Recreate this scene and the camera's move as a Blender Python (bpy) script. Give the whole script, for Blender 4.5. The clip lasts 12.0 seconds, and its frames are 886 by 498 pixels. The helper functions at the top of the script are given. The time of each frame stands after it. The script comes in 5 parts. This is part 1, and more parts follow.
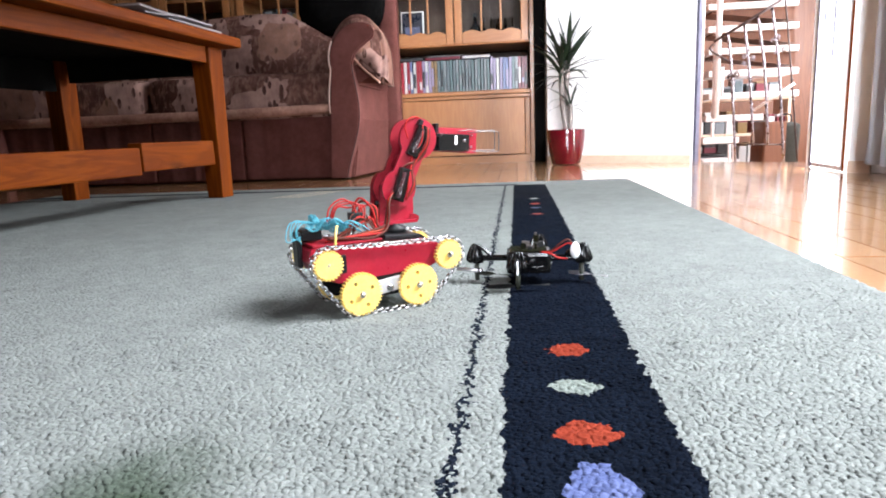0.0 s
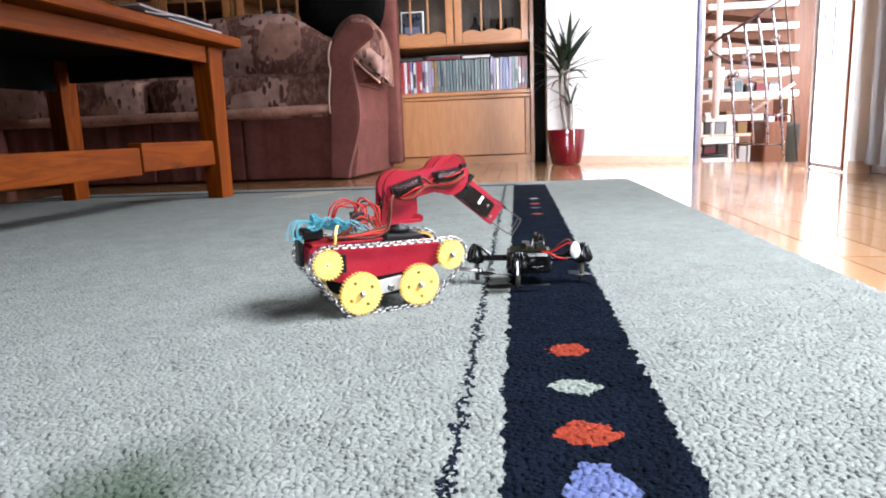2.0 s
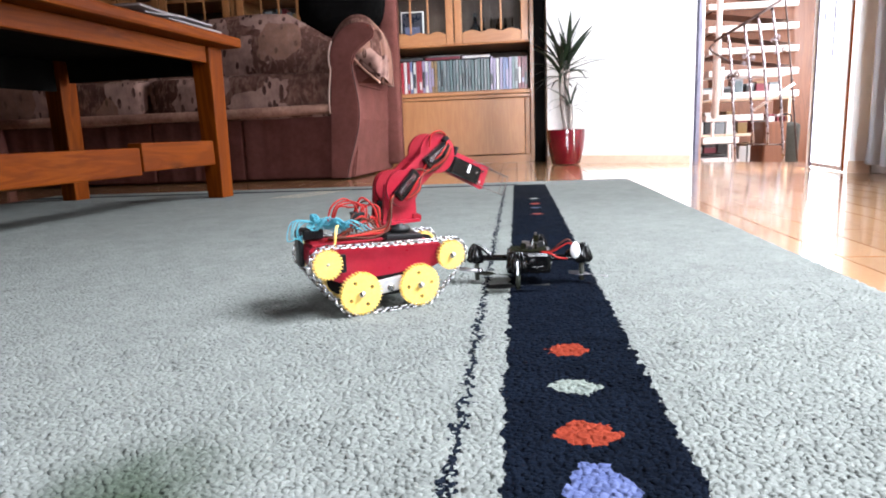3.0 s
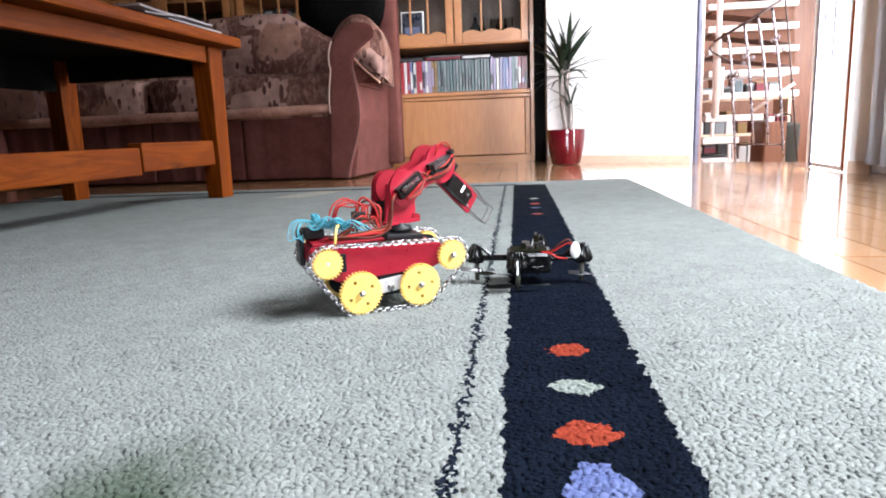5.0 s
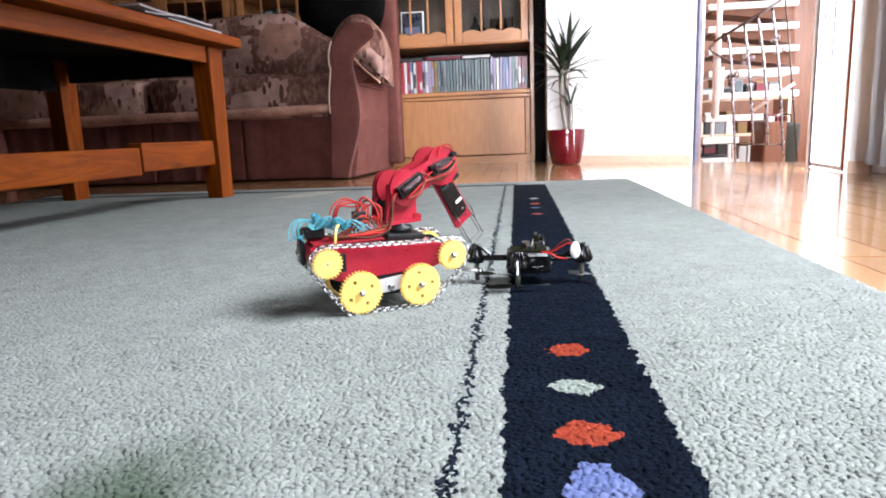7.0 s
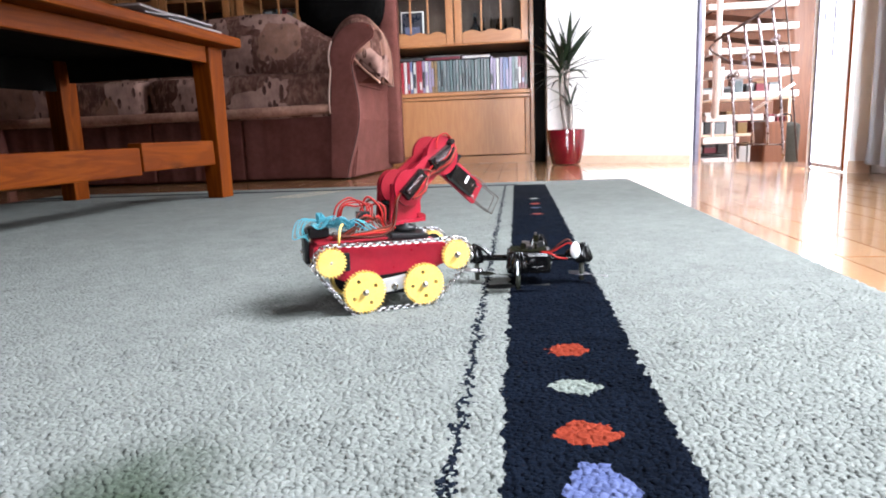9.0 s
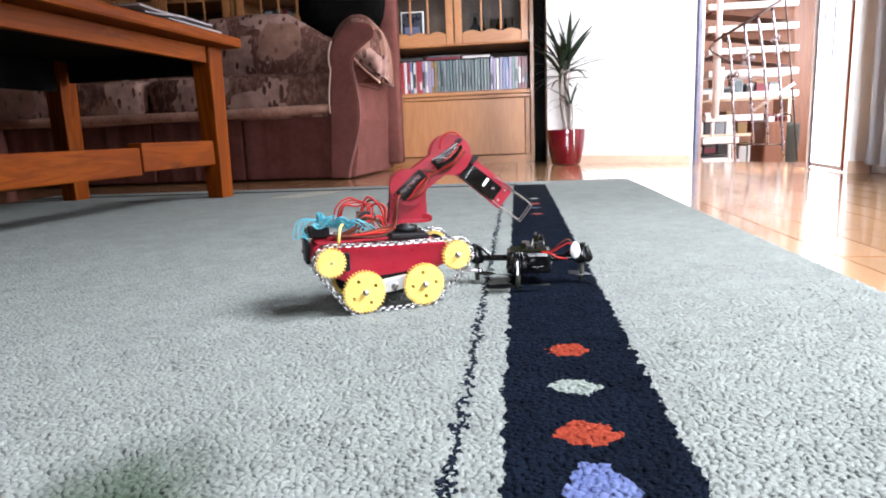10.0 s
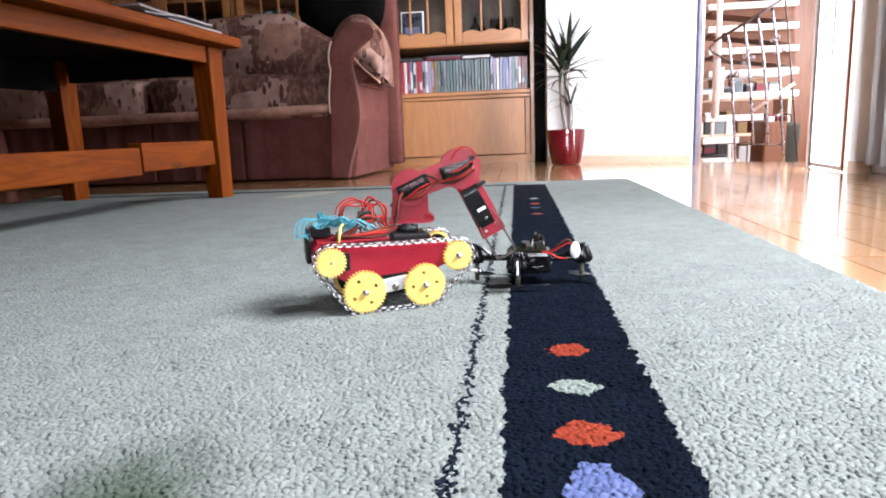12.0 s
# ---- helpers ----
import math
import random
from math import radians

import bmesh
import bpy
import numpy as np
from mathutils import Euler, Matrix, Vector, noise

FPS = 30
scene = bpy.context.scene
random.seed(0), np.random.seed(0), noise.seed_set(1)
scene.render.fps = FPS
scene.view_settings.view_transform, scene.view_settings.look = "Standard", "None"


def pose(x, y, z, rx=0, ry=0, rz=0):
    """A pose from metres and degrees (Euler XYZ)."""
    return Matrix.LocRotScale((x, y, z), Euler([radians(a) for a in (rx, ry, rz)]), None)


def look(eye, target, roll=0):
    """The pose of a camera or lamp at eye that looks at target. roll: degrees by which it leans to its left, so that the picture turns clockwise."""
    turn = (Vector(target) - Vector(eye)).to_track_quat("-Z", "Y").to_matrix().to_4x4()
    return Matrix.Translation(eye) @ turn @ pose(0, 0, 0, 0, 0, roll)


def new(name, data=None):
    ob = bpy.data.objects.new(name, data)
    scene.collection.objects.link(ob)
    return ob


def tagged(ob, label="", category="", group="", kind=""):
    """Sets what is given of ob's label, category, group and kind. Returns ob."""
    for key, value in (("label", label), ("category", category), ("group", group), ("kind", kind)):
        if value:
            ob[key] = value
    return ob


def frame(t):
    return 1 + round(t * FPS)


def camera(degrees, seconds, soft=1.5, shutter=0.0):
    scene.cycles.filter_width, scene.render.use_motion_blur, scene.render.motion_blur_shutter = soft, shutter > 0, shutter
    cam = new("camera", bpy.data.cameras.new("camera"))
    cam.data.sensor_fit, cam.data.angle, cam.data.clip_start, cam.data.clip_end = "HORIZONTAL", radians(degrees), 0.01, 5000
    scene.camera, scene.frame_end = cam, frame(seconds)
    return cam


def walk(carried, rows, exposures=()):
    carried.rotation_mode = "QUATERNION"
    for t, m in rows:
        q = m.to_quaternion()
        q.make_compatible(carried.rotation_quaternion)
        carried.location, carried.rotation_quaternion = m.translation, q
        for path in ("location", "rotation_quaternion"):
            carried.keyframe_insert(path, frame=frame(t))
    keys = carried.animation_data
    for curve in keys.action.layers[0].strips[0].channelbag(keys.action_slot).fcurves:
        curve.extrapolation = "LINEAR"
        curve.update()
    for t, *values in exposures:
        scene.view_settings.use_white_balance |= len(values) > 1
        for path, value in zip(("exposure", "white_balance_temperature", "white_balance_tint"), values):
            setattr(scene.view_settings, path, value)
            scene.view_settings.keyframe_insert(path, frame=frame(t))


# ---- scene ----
cam = camera(70.0, 12.0, soft=1.9, shutter=0.4)
YAW, TILT, ROLL = radians(-6.9), radians(10.42), -2.3
EYE = Vector((0, 0, 0.175))
AIM = EYE + Vector((math.sin(YAW) * math.cos(TILT), math.cos(YAW) * math.cos(TILT), -math.sin(TILT)))
walk(cam, [(0.0, look(EYE, AIM, ROLL)), (12.0, look(EYE, AIM, ROLL))], exposures=[(0.0, 0.8), (12.0, 0.8)])

# ---- world and lights ----
world = bpy.data.worlds.new("world")
scene.world = world
world.use_nodes = True
sky = world.node_tree.nodes.new("ShaderNodeTexSky")
sky.sky_type, sky.sun_disc, sky.sun_elevation, sky.sun_rotation = "NISHITA", False, radians(38), radians(110)
world.node_tree.links.new(sky.outputs[0], world.node_tree.nodes["Background"].inputs[0])
world.node_tree.nodes["Background"].inputs[1].default_value = 0.03


def window_light(name, where, towards, width, height, power, tint, spread=180):
    lamp = bpy.data.lights.new(name, "AREA")
    lamp.shape, lamp.size, lamp.size_y, lamp.energy, lamp.color = "RECTANGLE", width, height, power, tint
    lamp.spread = radians(spread)
    ob = new(name, lamp)
    ob.matrix_world = look(where, towards)
    return ob


window_light("window_daylight", (1.90, 0.28, 2.25), (0.45, 0.22, 0.0), 1.8, 1.3, 91, (0.855, 0.92, 1.0), 76)
window_light("terrace_door_daylight", (1.098, 2.325, 1.01), (0.0, 2.85, 0.95), 0.28, 1.98, 37, (0.89, 0.94, 1.0), 130)
window_light("hall_daylight", (2.85, 4.1, 1.1), (1.3, 3.9, 0.3), 1.6, 1.4, 125, (0.92, 0.94, 1.0))
window_light("rear_window_daylight", (0.60, -1.72, 1.06), (0.86, 2.1, 0.45), 0.86, 1.02, 17, (0.88, 0.925, 1.0), 54)

RUG = 0.010


# ---- material helpers ----
class Nodes:
    """Short forms for building a node tree."""

    def __init__(self, name, rough=0.6, metal=0.0, spec=0.5):
        self.mat = bpy.data.materials.new(name)
        self.mat.use_nodes = True
        self.tree = self.mat.node_tree
        self.bsdf = self.tree.nodes["Principled BSDF"]
        self.put("Roughness", rough)
        self.put("Metallic", metal)
        self.put("Specular IOR Level", spec)

    def node(self, kind, **inputs):
        n = self.tree.nodes.new(kind)
        for key, value in inputs.items():
            self.plug(n.inputs[key.replace("_", " ")], value)
        return n

    def plug(self, socket, value):
        if isinstance(value, bpy.types.NodeSocket):
            self.tree.links.new(value, socket)
        else:
            socket.default_value = value

    def put(self, key, value):
        self.plug(self.bsdf.inputs[key], value)

    def math(self, op, a, b=0.0, c=0.0):
        n = self.tree.nodes.new("ShaderNodeMath")
        n.operation = op
        for s, value in zip(n.inputs, (a, b, c)):
            self.plug(s, value)
        return n.outputs[0]

    def coords(self, kind="Object", scale=(1, 1, 1), turn=(0, 0, 0)):
        n = self.tree.nodes.new("ShaderNodeTexCoord")
        m = self.node("ShaderNodeMapping", Vector=n.outputs[kind], Scale=scale, Rotation=turn)
        return m.outputs[0]

    def noise(self, vec, scale, detail=3.0, rough=0.55, distort=0.0):
        n = self.node("ShaderNodeTexNoise", Vector=vec, Scale=scale, Detail=detail, Roughness=rough, Distortion=distort)
        return n.outputs[0]

    def mix(self, fac, a, b, blend="MIX"):
        n = self.tree.nodes.new("ShaderNodeMix")
        n.data_type, n.blend_type = "RGBA", blend
        self.plug(n.inputs[0], fac)
        self.plug(n.inputs[6], (*a, 1) if isinstance(a, tuple) else a)
        self.plug(n.inputs[7], (*b, 1) if isinstance(b, tuple) else b)
        return n.outputs[2]

    def ramp(self, fac, lo, hi, a=0.0, b=1.0):
        n = self.node("ShaderNodeMapRange", Value=fac)
        for i, value in enumerate((lo, hi, a, b)):
            n.inputs[i + 1].default_value = value
        return n.outputs[0]

    def bump(self, height, strength, distance):
        n = self.node("ShaderNodeBump", Height=height, Strength=strength, Distance=distance)
        self.put("Normal", n.outputs[0])


def plain(name, a, b, rough=0.5, metal=0.0, scale=40.0, bump=0.15, depth=0.001, spec=0.5, var=0.12):
    """A surface between two colours, with fine grain, slow stains and uneven gloss."""
    k = Nodes(name, rough, metal, spec)
    at = k.coords()
    fine, slow = k.noise(at, scale * 6, 4), k.noise(at, scale, 3)
    k.put("Base Color", k.mix(k.ramp(k.math("ADD", k.math("MULTIPLY", fine, 0.4), k.math("MULTIPLY", slow, 0.6)), 0.35, 0.65), a, b))
    k.put("Roughness", k.ramp(slow, 0.3, 0.7, max(0.03, rough - var), min(1.0, rough + var)))
    k.bump(fine, bump, depth)
    return k.mat


def wood(name, a, b, rough=0.4, scale=1.0, axis=0, knots=True, coat=0.0, per_piece=False, spec=0.5):
    k = Nodes(name, rough, 0.0, spec)
    stretch = [9.0, 9.0, 9.0]
    stretch[axis] = 0.9
    at = k.coords("Object", tuple(s * scale for s in stretch))
    if per_piece:
        info = k.tree.nodes.new("ShaderNodeObjectInfo")
        shift = k.node("ShaderNodeCombineXYZ", X=k.math("MULTIPLY", info.outputs["Random"], 37.0), Y=k.math("MULTIPLY", info.outputs["Random"], 91.0))
        n = k.tree.nodes.new("ShaderNodeVectorMath")
        n.operation = "ADD"
        k.plug(n.inputs[0], at)
        k.plug(n.inputs[1], shift.outputs[0])
        at = n.outputs[0]
    slow = k.noise(at, 1.6, 4, 0.6, 1.2)
    fine = k.noise(at, 9.0, 5, 0.65, 0.3)
    rings = k.math("SINE", k.math("MULTIPLY", slow, 34.0))
    fac = k.math("ADD", k.math("MULTIPLY", rings, 0.16), k.math("ADD", k.math("MULTIPLY", fine, 0.6), k.math("MULTIPLY", slow, 0.3)))
    col = k.mix(k.ramp(fac, 0.2, 0.85), a, b)
    if knots:
        v = k.node("ShaderNodeTexVoronoi", Vector=k.coords("Object", tuple((3.2 if i == axis else 8.0) * scale for i in range(3))), Scale=1.0)
        col = k.mix(k.ramp(v.outputs[0], 0.05, 0.15, 0.85, 0.0), col, tuple(c * 0.28 for c in a))
    if per_piece:
        col = k.mix(k.ramp(info.outputs["Random"], 0, 1, 0.0, 0.45), col, tuple(c * 0.6 for c in a))
    k.put("Base Color", col)
    k.put("Roughness", k.ramp(fine, 0.3, 0.7, rough - 0.07, rough + 0.1))
    k.put("Coat Weight", coat)
    k.put("Coat Roughness", 0.10)
    k.bump(fine, 0.12, 0.0006)
    return k.mat


def rug_material():
    """Green-grey pile with a navy border stripe, lozenge motifs and thin dark lines."""
    k = Nodes("rug_pile", 0.98, 0, 0.03)
    at = k.coords("Object")
    sep = k.node("ShaderNodeSeparateXYZ", Vector=at)
    wob = k.math("MULTIPLY", k.math("SUBTRACT", k.noise(at, 170.0, 2), 0.5), 0.011)
    wob2 = k.math("MULTIPLY", k.math("SUBTRACT", k.noise(k.coords("Object", (1, 1, 1), (0, 0, 1.1)), 190.0, 2), 0.5), 0.009)
    wob3 = k.math("MULTIPLY", k.math("SUBTRACT", k.noise(at, 75.0, 1), 0.5), 0.010)
    x, y = k.math("ADD", k.math("ADD", sep.outputs[0], wob), wob3), k.math("ADD", k.math("ADD", sep.outputs[1], wob2), wob3)

    def near(value, centre, half):
        return k.math("LESS_THAN", k.math("ABSOLUTE", k.math("SUBTRACT", value, centre)), half)

    big, mid, fine = k.noise(at, 5.0, 3), k.noise(at, 60.0, 3), k.noise(at, 420.0, 3)
    tuft = k.tree.nodes.new("ShaderNodeNewGeometry").outputs["Random Per Island"]
    blot = k.noise(at, 16.0, 4)
    tone = k.math("ADD", k.math("ADD", k.math("MULTIPLY", mid, 0.30), k.math("MULTIPLY", blot, 0.22)), k.math("ADD", k.math("MULTIPLY", fine, 0.22), k.math("ADD", k.math("MULTIPLY", big, 0.12), k.math("ADD", k.math("MULTIPLY", tuft, 0.12), 0.015))))
    green = k.mix(k.ramp(tone, 0.34, 0.66), (0.112, 0.1178, 0.1120), (0.176, 0.1835, 0.174))
    navy = k.mix(k.ramp(tone, 0.34, 0.66), (0.0008, 0.0014, 0.0032), (0.0040, 0.0062, 0.0118))
    stripe = k.math("MULTIPLY", near(x, 0.03725, 0.04775), k.math("LESS_THAN", y, 1.955))
    col = k.mix(stripe, green, navy)
    line = k.math("MAXIMUM", k.math("MULTIPLY", near(k.math("ADD", x, wob), -0.0355, 0.0024), k.math("LESS_THAN", y, 1.97)),
                  k.math("MULTIPLY", near(y, 1.965, 0.020), k.math("LESS_THAN", x, 0.0)))
    col = k.mix(line, col, (0.006, 0.008, 0.013))

    def lozenge(cx, cy, hw, hh, a, b, base):
        dx = k.math("DIVIDE", k.math("ABSOLUTE", k.math("SUBTRACT", x, cx)), hw)
        dy = k.math("DIVIDE", k.math("ABSOLUTE", k.math("SUBTRACT", y, cy)), hh)
        inside = k.math("MULTIPLY", k.math("LESS_THAN", k.math("ADD", dx, k.math("MULTIPLY", dy, 0.55)), 1.0), k.math("LESS_THAN", dy, 1.0))
        return k.mix(inside, base, k.mix(k.ramp(tone, 0.34, 0.66), a, b))

    orange, white, blue = ((0.105, 0.014, 0.008), (0.20, 0.034, 0.018)), ((0.10, 0.115, 0.105), (0.175, 0.19, 0.17)), ((0.040, 0.052, 0.125), (0.095, 0.112, 0.215))
    brick, slate = ((0.10, 0.022, 0.020), (0.17, 0.045, 0.040)), ((0.05, 0.06, 0.10), (0.09, 0.10, 0.16))
    for cx, cy, hw, hh, (a, b) in ((0.036, 0.330, 0.0190, 0.0130, orange), (0.035, 0.395, 0.0185, 0.0115, white), (0.036, 0.466, 0.0175, 0.0135, orange),
                                   (0.036, 0.270, 0.0175, 0.0280, blue), (0.040, 1.551, 0.0125, 0.0130, white), (0.039, 1.442, 0.0150, 0.0170, brick),
                                   (0.038, 1.368, 0.0135, 0.0080, slate), (0.038, 1.265, 0.0150, 0.0100, brick)):
        col = lozenge(cx, cy, hw, hh, a, b, col)
    across = k.math("SUBTRACT", k.math("ADD", x, 0.61), k.math("MULTIPLY", k.math("SUBTRACT", y, 1.85), 0.46))
    tan = k.math("MULTIPLY", k.math("MULTIPLY", near(across, 0.0, 0.052), near(y, 1.85, 0.10)), near(k.math("SINE", k.math("MULTIPLY", across, 230.0)), 1.0, 0.38))
    col = k.mix(tan, col, (0.34, 0.28, 0.20))
    # dark smudge, a soft shadow put into the pile colour, ragged at the edge
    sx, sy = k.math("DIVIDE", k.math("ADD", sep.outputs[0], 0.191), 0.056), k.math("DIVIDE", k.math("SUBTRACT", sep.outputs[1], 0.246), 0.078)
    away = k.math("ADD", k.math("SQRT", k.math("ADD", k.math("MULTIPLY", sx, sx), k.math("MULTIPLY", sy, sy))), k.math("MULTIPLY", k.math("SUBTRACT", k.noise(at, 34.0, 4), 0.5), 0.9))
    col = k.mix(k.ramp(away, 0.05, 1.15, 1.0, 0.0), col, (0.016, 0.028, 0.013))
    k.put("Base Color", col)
    k.bump(k.math("ADD", fine, mid), 0.25, 0.003)
    return k.mat


def sofa_print():
    """Brown and beige patchwork with leaf prints."""
    k = Nodes("sofa_print", 0.95, 0, 0.05)
    at = k.coords("Object", (1, 1, 1), (0.25, 0.1, 0.35))
    drift = k.tree.nodes.new("ShaderNodeVectorMath")
    drift.operation = "MULTIPLY_ADD"
    k.plug(drift.inputs[0], k.node("ShaderNodeTexNoise", Vector=at, Scale=20.0, Detail=3.0).outputs[1])
    drift.inputs[1].default_value = (0.028, 0.028, 0.028)
    k.plug(drift.inputs[2], at)
    v = k.node("ShaderNodeTexVoronoi", Vector=drift.outputs[0], Scale=5.6, Randomness=0.75)
    v.distance = "CHEBYCHEV"
    sep = k.node("ShaderNodeSeparateColor", Color=v.outputs[1])
    big, fine = k.noise(at, 14.0, 4), k.noise(at, 420.0, 3)
    blotch = k.noise(at, 34.0, 4)
    col = k.mix(k.ramp(sep.outputs[0], 0.2, 0.8), (0.085, 0.037, 0.029), (0.180, 0.090, 0.072))
    col = k.mix(k.ramp(blotch, 0.42, 0.62, 0.0, 0.75), col, (0.050, 0.021, 0.017))
    pale_patch = k.math("GREATER_THAN", sep.outputs[1], 0.60)
    tan_patch = k.math("LESS_THAN", sep.outputs[1], 0.16)
    col = k.mix(pale_patch, col, (0.330, 0.200, 0.175))
    col = k.mix(tan_patch, col, (0.230, 0.120, 0.090))
    leaf = k.node("ShaderNodeTexVoronoi", Vector=k.coords("Object", (36, 36, 15), (0.3, 0.5, 0.4)), Scale=1.0)
    pick = k.node("ShaderNodeSeparateColor", Color=leaf.outputs[1])
    mark = k.math("MULTIPLY", k.math("LESS_THAN", leaf.outputs[0], 0.36), k.math("GREATER_THAN", pick.outputs[0], 0.15))
    col = k.mix(k.math("MULTIPLY", mark, pale_patch), col, (0.055, 0.027, 0.024))
    faint = k.math("MULTIPLY", k.math("LESS_THAN", leaf.outputs[0], 0.30), k.math("MULTIPLY", k.math("GREATER_THAN", pick.outputs[1], 0.7), tan_patch))
    col = k.mix(faint, col, (0.11, 0.06, 0.04))
    col = k.mix(k.ramp(k.noise(k.coords("Object", (30, 30, 11), (0.2, 0.6, 0.3)), 1.6, 4, 0.6, 0.6), 0.50, 0.60, 0.0, 0.55), col, (0.250, 0.145, 0.122))
    col = k.mix(k.ramp(big, 0.36, 0.70, 0.0, 0.55), col, (0.06, 0.028, 0.022))
    k.put("Base Color", k.mix(k.ramp(fine, 0.3, 0.7, 0.0, 0.25), col, (0.04, 0.022, 0.018)))
    k.bump(k.math("ADD", fine, big), 0.4, 0.003)
    return k.mat


def clear_glass(name, tint=(0.95, 0.97, 0.97), ior=1.45):
    k = Nodes(name, 0.03)
    k.put("Base Color", (*tint, 1))
    k.put("Transmission Weight", 1.0)
    k.put("IOR", ior)
    return k.mat


M_RUG = rug_material()
M_PINE = wood("pine_varnished", (0.082, 0.0138, 0.0005), (0.160, 0.035, 0.0016), 0.55, 1.0, 1, True, 0.0, False, 0.05)
M_PINE_UP = wood("pine_varnished_upright", (0.082, 0.0138, 0.0005), (0.160, 0.035, 0.0016), 0.55, 1.0, 2, True, 0.0, False, 0.05)
M_PINE_X = wood("pine_varnished_cross", (0.082, 0.0138, 0.0005), (0.160, 0.035, 0.0016), 0.55, 1.0, 0, True, 0.0, False, 0.05)
M_OAK = wood("oak_veneer", (0.27, 0.106, 0.036), (0.35, 0.150, 0.054), 0.42, 1.4, 2, False, 0.1)
M_OAK_X = wood("oak_veneer_cross", (0.27, 0.106, 0.036), (0.35, 0.150, 0.054), 0.42, 1.4, 0, False, 0.1)
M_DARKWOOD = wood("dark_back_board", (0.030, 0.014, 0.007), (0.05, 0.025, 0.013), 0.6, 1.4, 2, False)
M_PARQUET = wood("parquet", (0.32, 0.155, 0.064), (0.46, 0.26, 0.125), 0.17, 1.2, 1, False, 1.0, True)
M_JOINT = plain("floor_joint", (0.05, 0.024, 0.01), (0.09, 0.04, 0.02), 0.7)
M_WHITE = plain("white_wall_paint", (0.86, 0.85, 0.86), (0.90, 0.89, 0.90), 0.8, 0, 6, 0.1, 0.002)
M_HALLFLOOR = wood("hall_parquet", (0.32, 0.155, 0.064), (0.46, 0.26, 0.125), 0.2, 1.2, 1, False, 0.6)
# Unseen ceiling, west and south walls are kept dark to cut bounced light.
M_CEIL = wood("unseen_ceiling_brown", (0.12, 0.060, 0.028), (0.17, 0.09, 0.045), 0.5, 1.0, 1, False)
M_UNSEEN_WALL = plain("unseen_wall_brown", (0.08, 0.055, 0.042), (0.12, 0.085, 0.066), 0.85, 0, 8, 0.2, 0.002)
M_LACQUER = plain("white_lacquer", (0.76, 0.75, 0.76), (0.83, 0.82, 0.83), 0.3, 0, 10, 0.05)
M_EDGE = plain("grey_blue_edge", (0.075, 0.075, 0.12), (0.13, 0.13, 0.18), 0.4)
M_SOFA = plain("brown_upholstery", (0.075, 0.0255, 0.0215), (0.108, 0.0400, 0.0350), 0.95, 0, 9, 0.4, 0.002, 0.05, 0.05)
M_PRINT = sofa_print()
M_HEM = plain("tan_cover_hem", (0.19, 0.092, 0.070), (0.34, 0.190, 0.148), 0.9, 0, 11, 0.3, 0.002, 0.05, 0.05)
M_SEAM = plain("dark_seam_cord", (0.030, 0.012, 0.011), (0.05, 0.022, 0.020), 0.9)
M_PIPING = plain("pale_piping", (0.26, 0.16, 0.13), (0.36, 0.24, 0.20), 0.8)
M_BLACKCLOTH = plain("black_cloth", (0.0015, 0.0014, 0.0014), (0.003, 0.0028, 0.0028), 0.95, 0, 30, 0.3, 0.002, 0.02)
M_DARK = plain("dark_plastic", (0.005, 0.005, 0.006), (0.011, 0.011, 0.012), 0.42, 0, 60, 0.15, 0.001, 0.25)
M_GLOSSBLACK = plain("glossy_black_plastic", (0.002, 0.002, 0.0022), (0.004, 0.004, 0.0045), 0.17, 0, 60, 0.05, 0.001, 0.40)
M_RED = plain("red_sprayed_plywood", (0.215, 0.004, 0.014), (0.29, 0.007, 0.023), 0.36, 0, 45, 0.25, 0.0006, 0.45)
# Darker copy of the red: shade of far and inner parts in the colour.
M_REDDARK = plain("red_sprayed_plywood_shaded", (0.15, 0.003, 0.009), (0.21, 0.006, 0.014), 0.55, 0, 45, 0.3, 0.0006, 0.2)
M_YELLOW = plain("yellow_plastic", (0.70, 0.45, 0.095), (0.80, 0.55, 0.15), 0.4, 0, 60, 0.08, 0.0004)
M_STEEL = plain("zinc_steel", (0.34, 0.33, 0.34), (0.52, 0.51, 0.52), 0.25, 1.0, 80)
M_WIRE_STEEL = plain("dull_steel_wire", (0.10, 0.085, 0.08), (0.20, 0.17, 0.16), 0.4, 1.0, 80)
M_ALU = plain("pale_aluminium", (0.62, 0.60, 0.62), (0.75, 0.73, 0.75), 0.4, 0.8, 60)
M_WIRE_RED = plain("red_wire", (0.26, 0.008, 0.008), (0.36, 0.016, 0.012), 0.5, spec=0.18)
M_WIRE_BROWN = plain("brown_wire", (0.05, 0.012, 0.008), (0.09, 0.022, 0.013), 0.5, spec=0.18)
M_WIRE_ORANGE = plain("orange_wire", (0.20, 0.026, 0.012), (0.30, 0.045, 0.018), 0.5, spec=0.18)
M_WIRE_CYAN = plain("cyan_wire", (0.035, 0.20, 0.27), (0.09, 0.33, 0.40), 0.5, spec=0.18)
M_GLINT = plain("glint_gloss", (0.004, 0.002, 0.002), (0.055, 0.012, 0.016), 0.14, 0, 90, 1.0, 0.0022, 0.6, 0.08)
M_WHITEPL = plain("white_plastic", (0.78, 0.78, 0.78), (0.85, 0.85, 0.85), 0.35)
M_SMOKE = plain("smoke_translucent_plastic", (0.02, 0.022, 0.017), (0.04, 0.042, 0.033), 0.25)
M_PCB = plain("dark_circuit_board", (0.002, 0.003, 0.0015), (0.010, 0.009, 0.003), 0.75, 0, 250, 0.5, 0.002, 0.05)
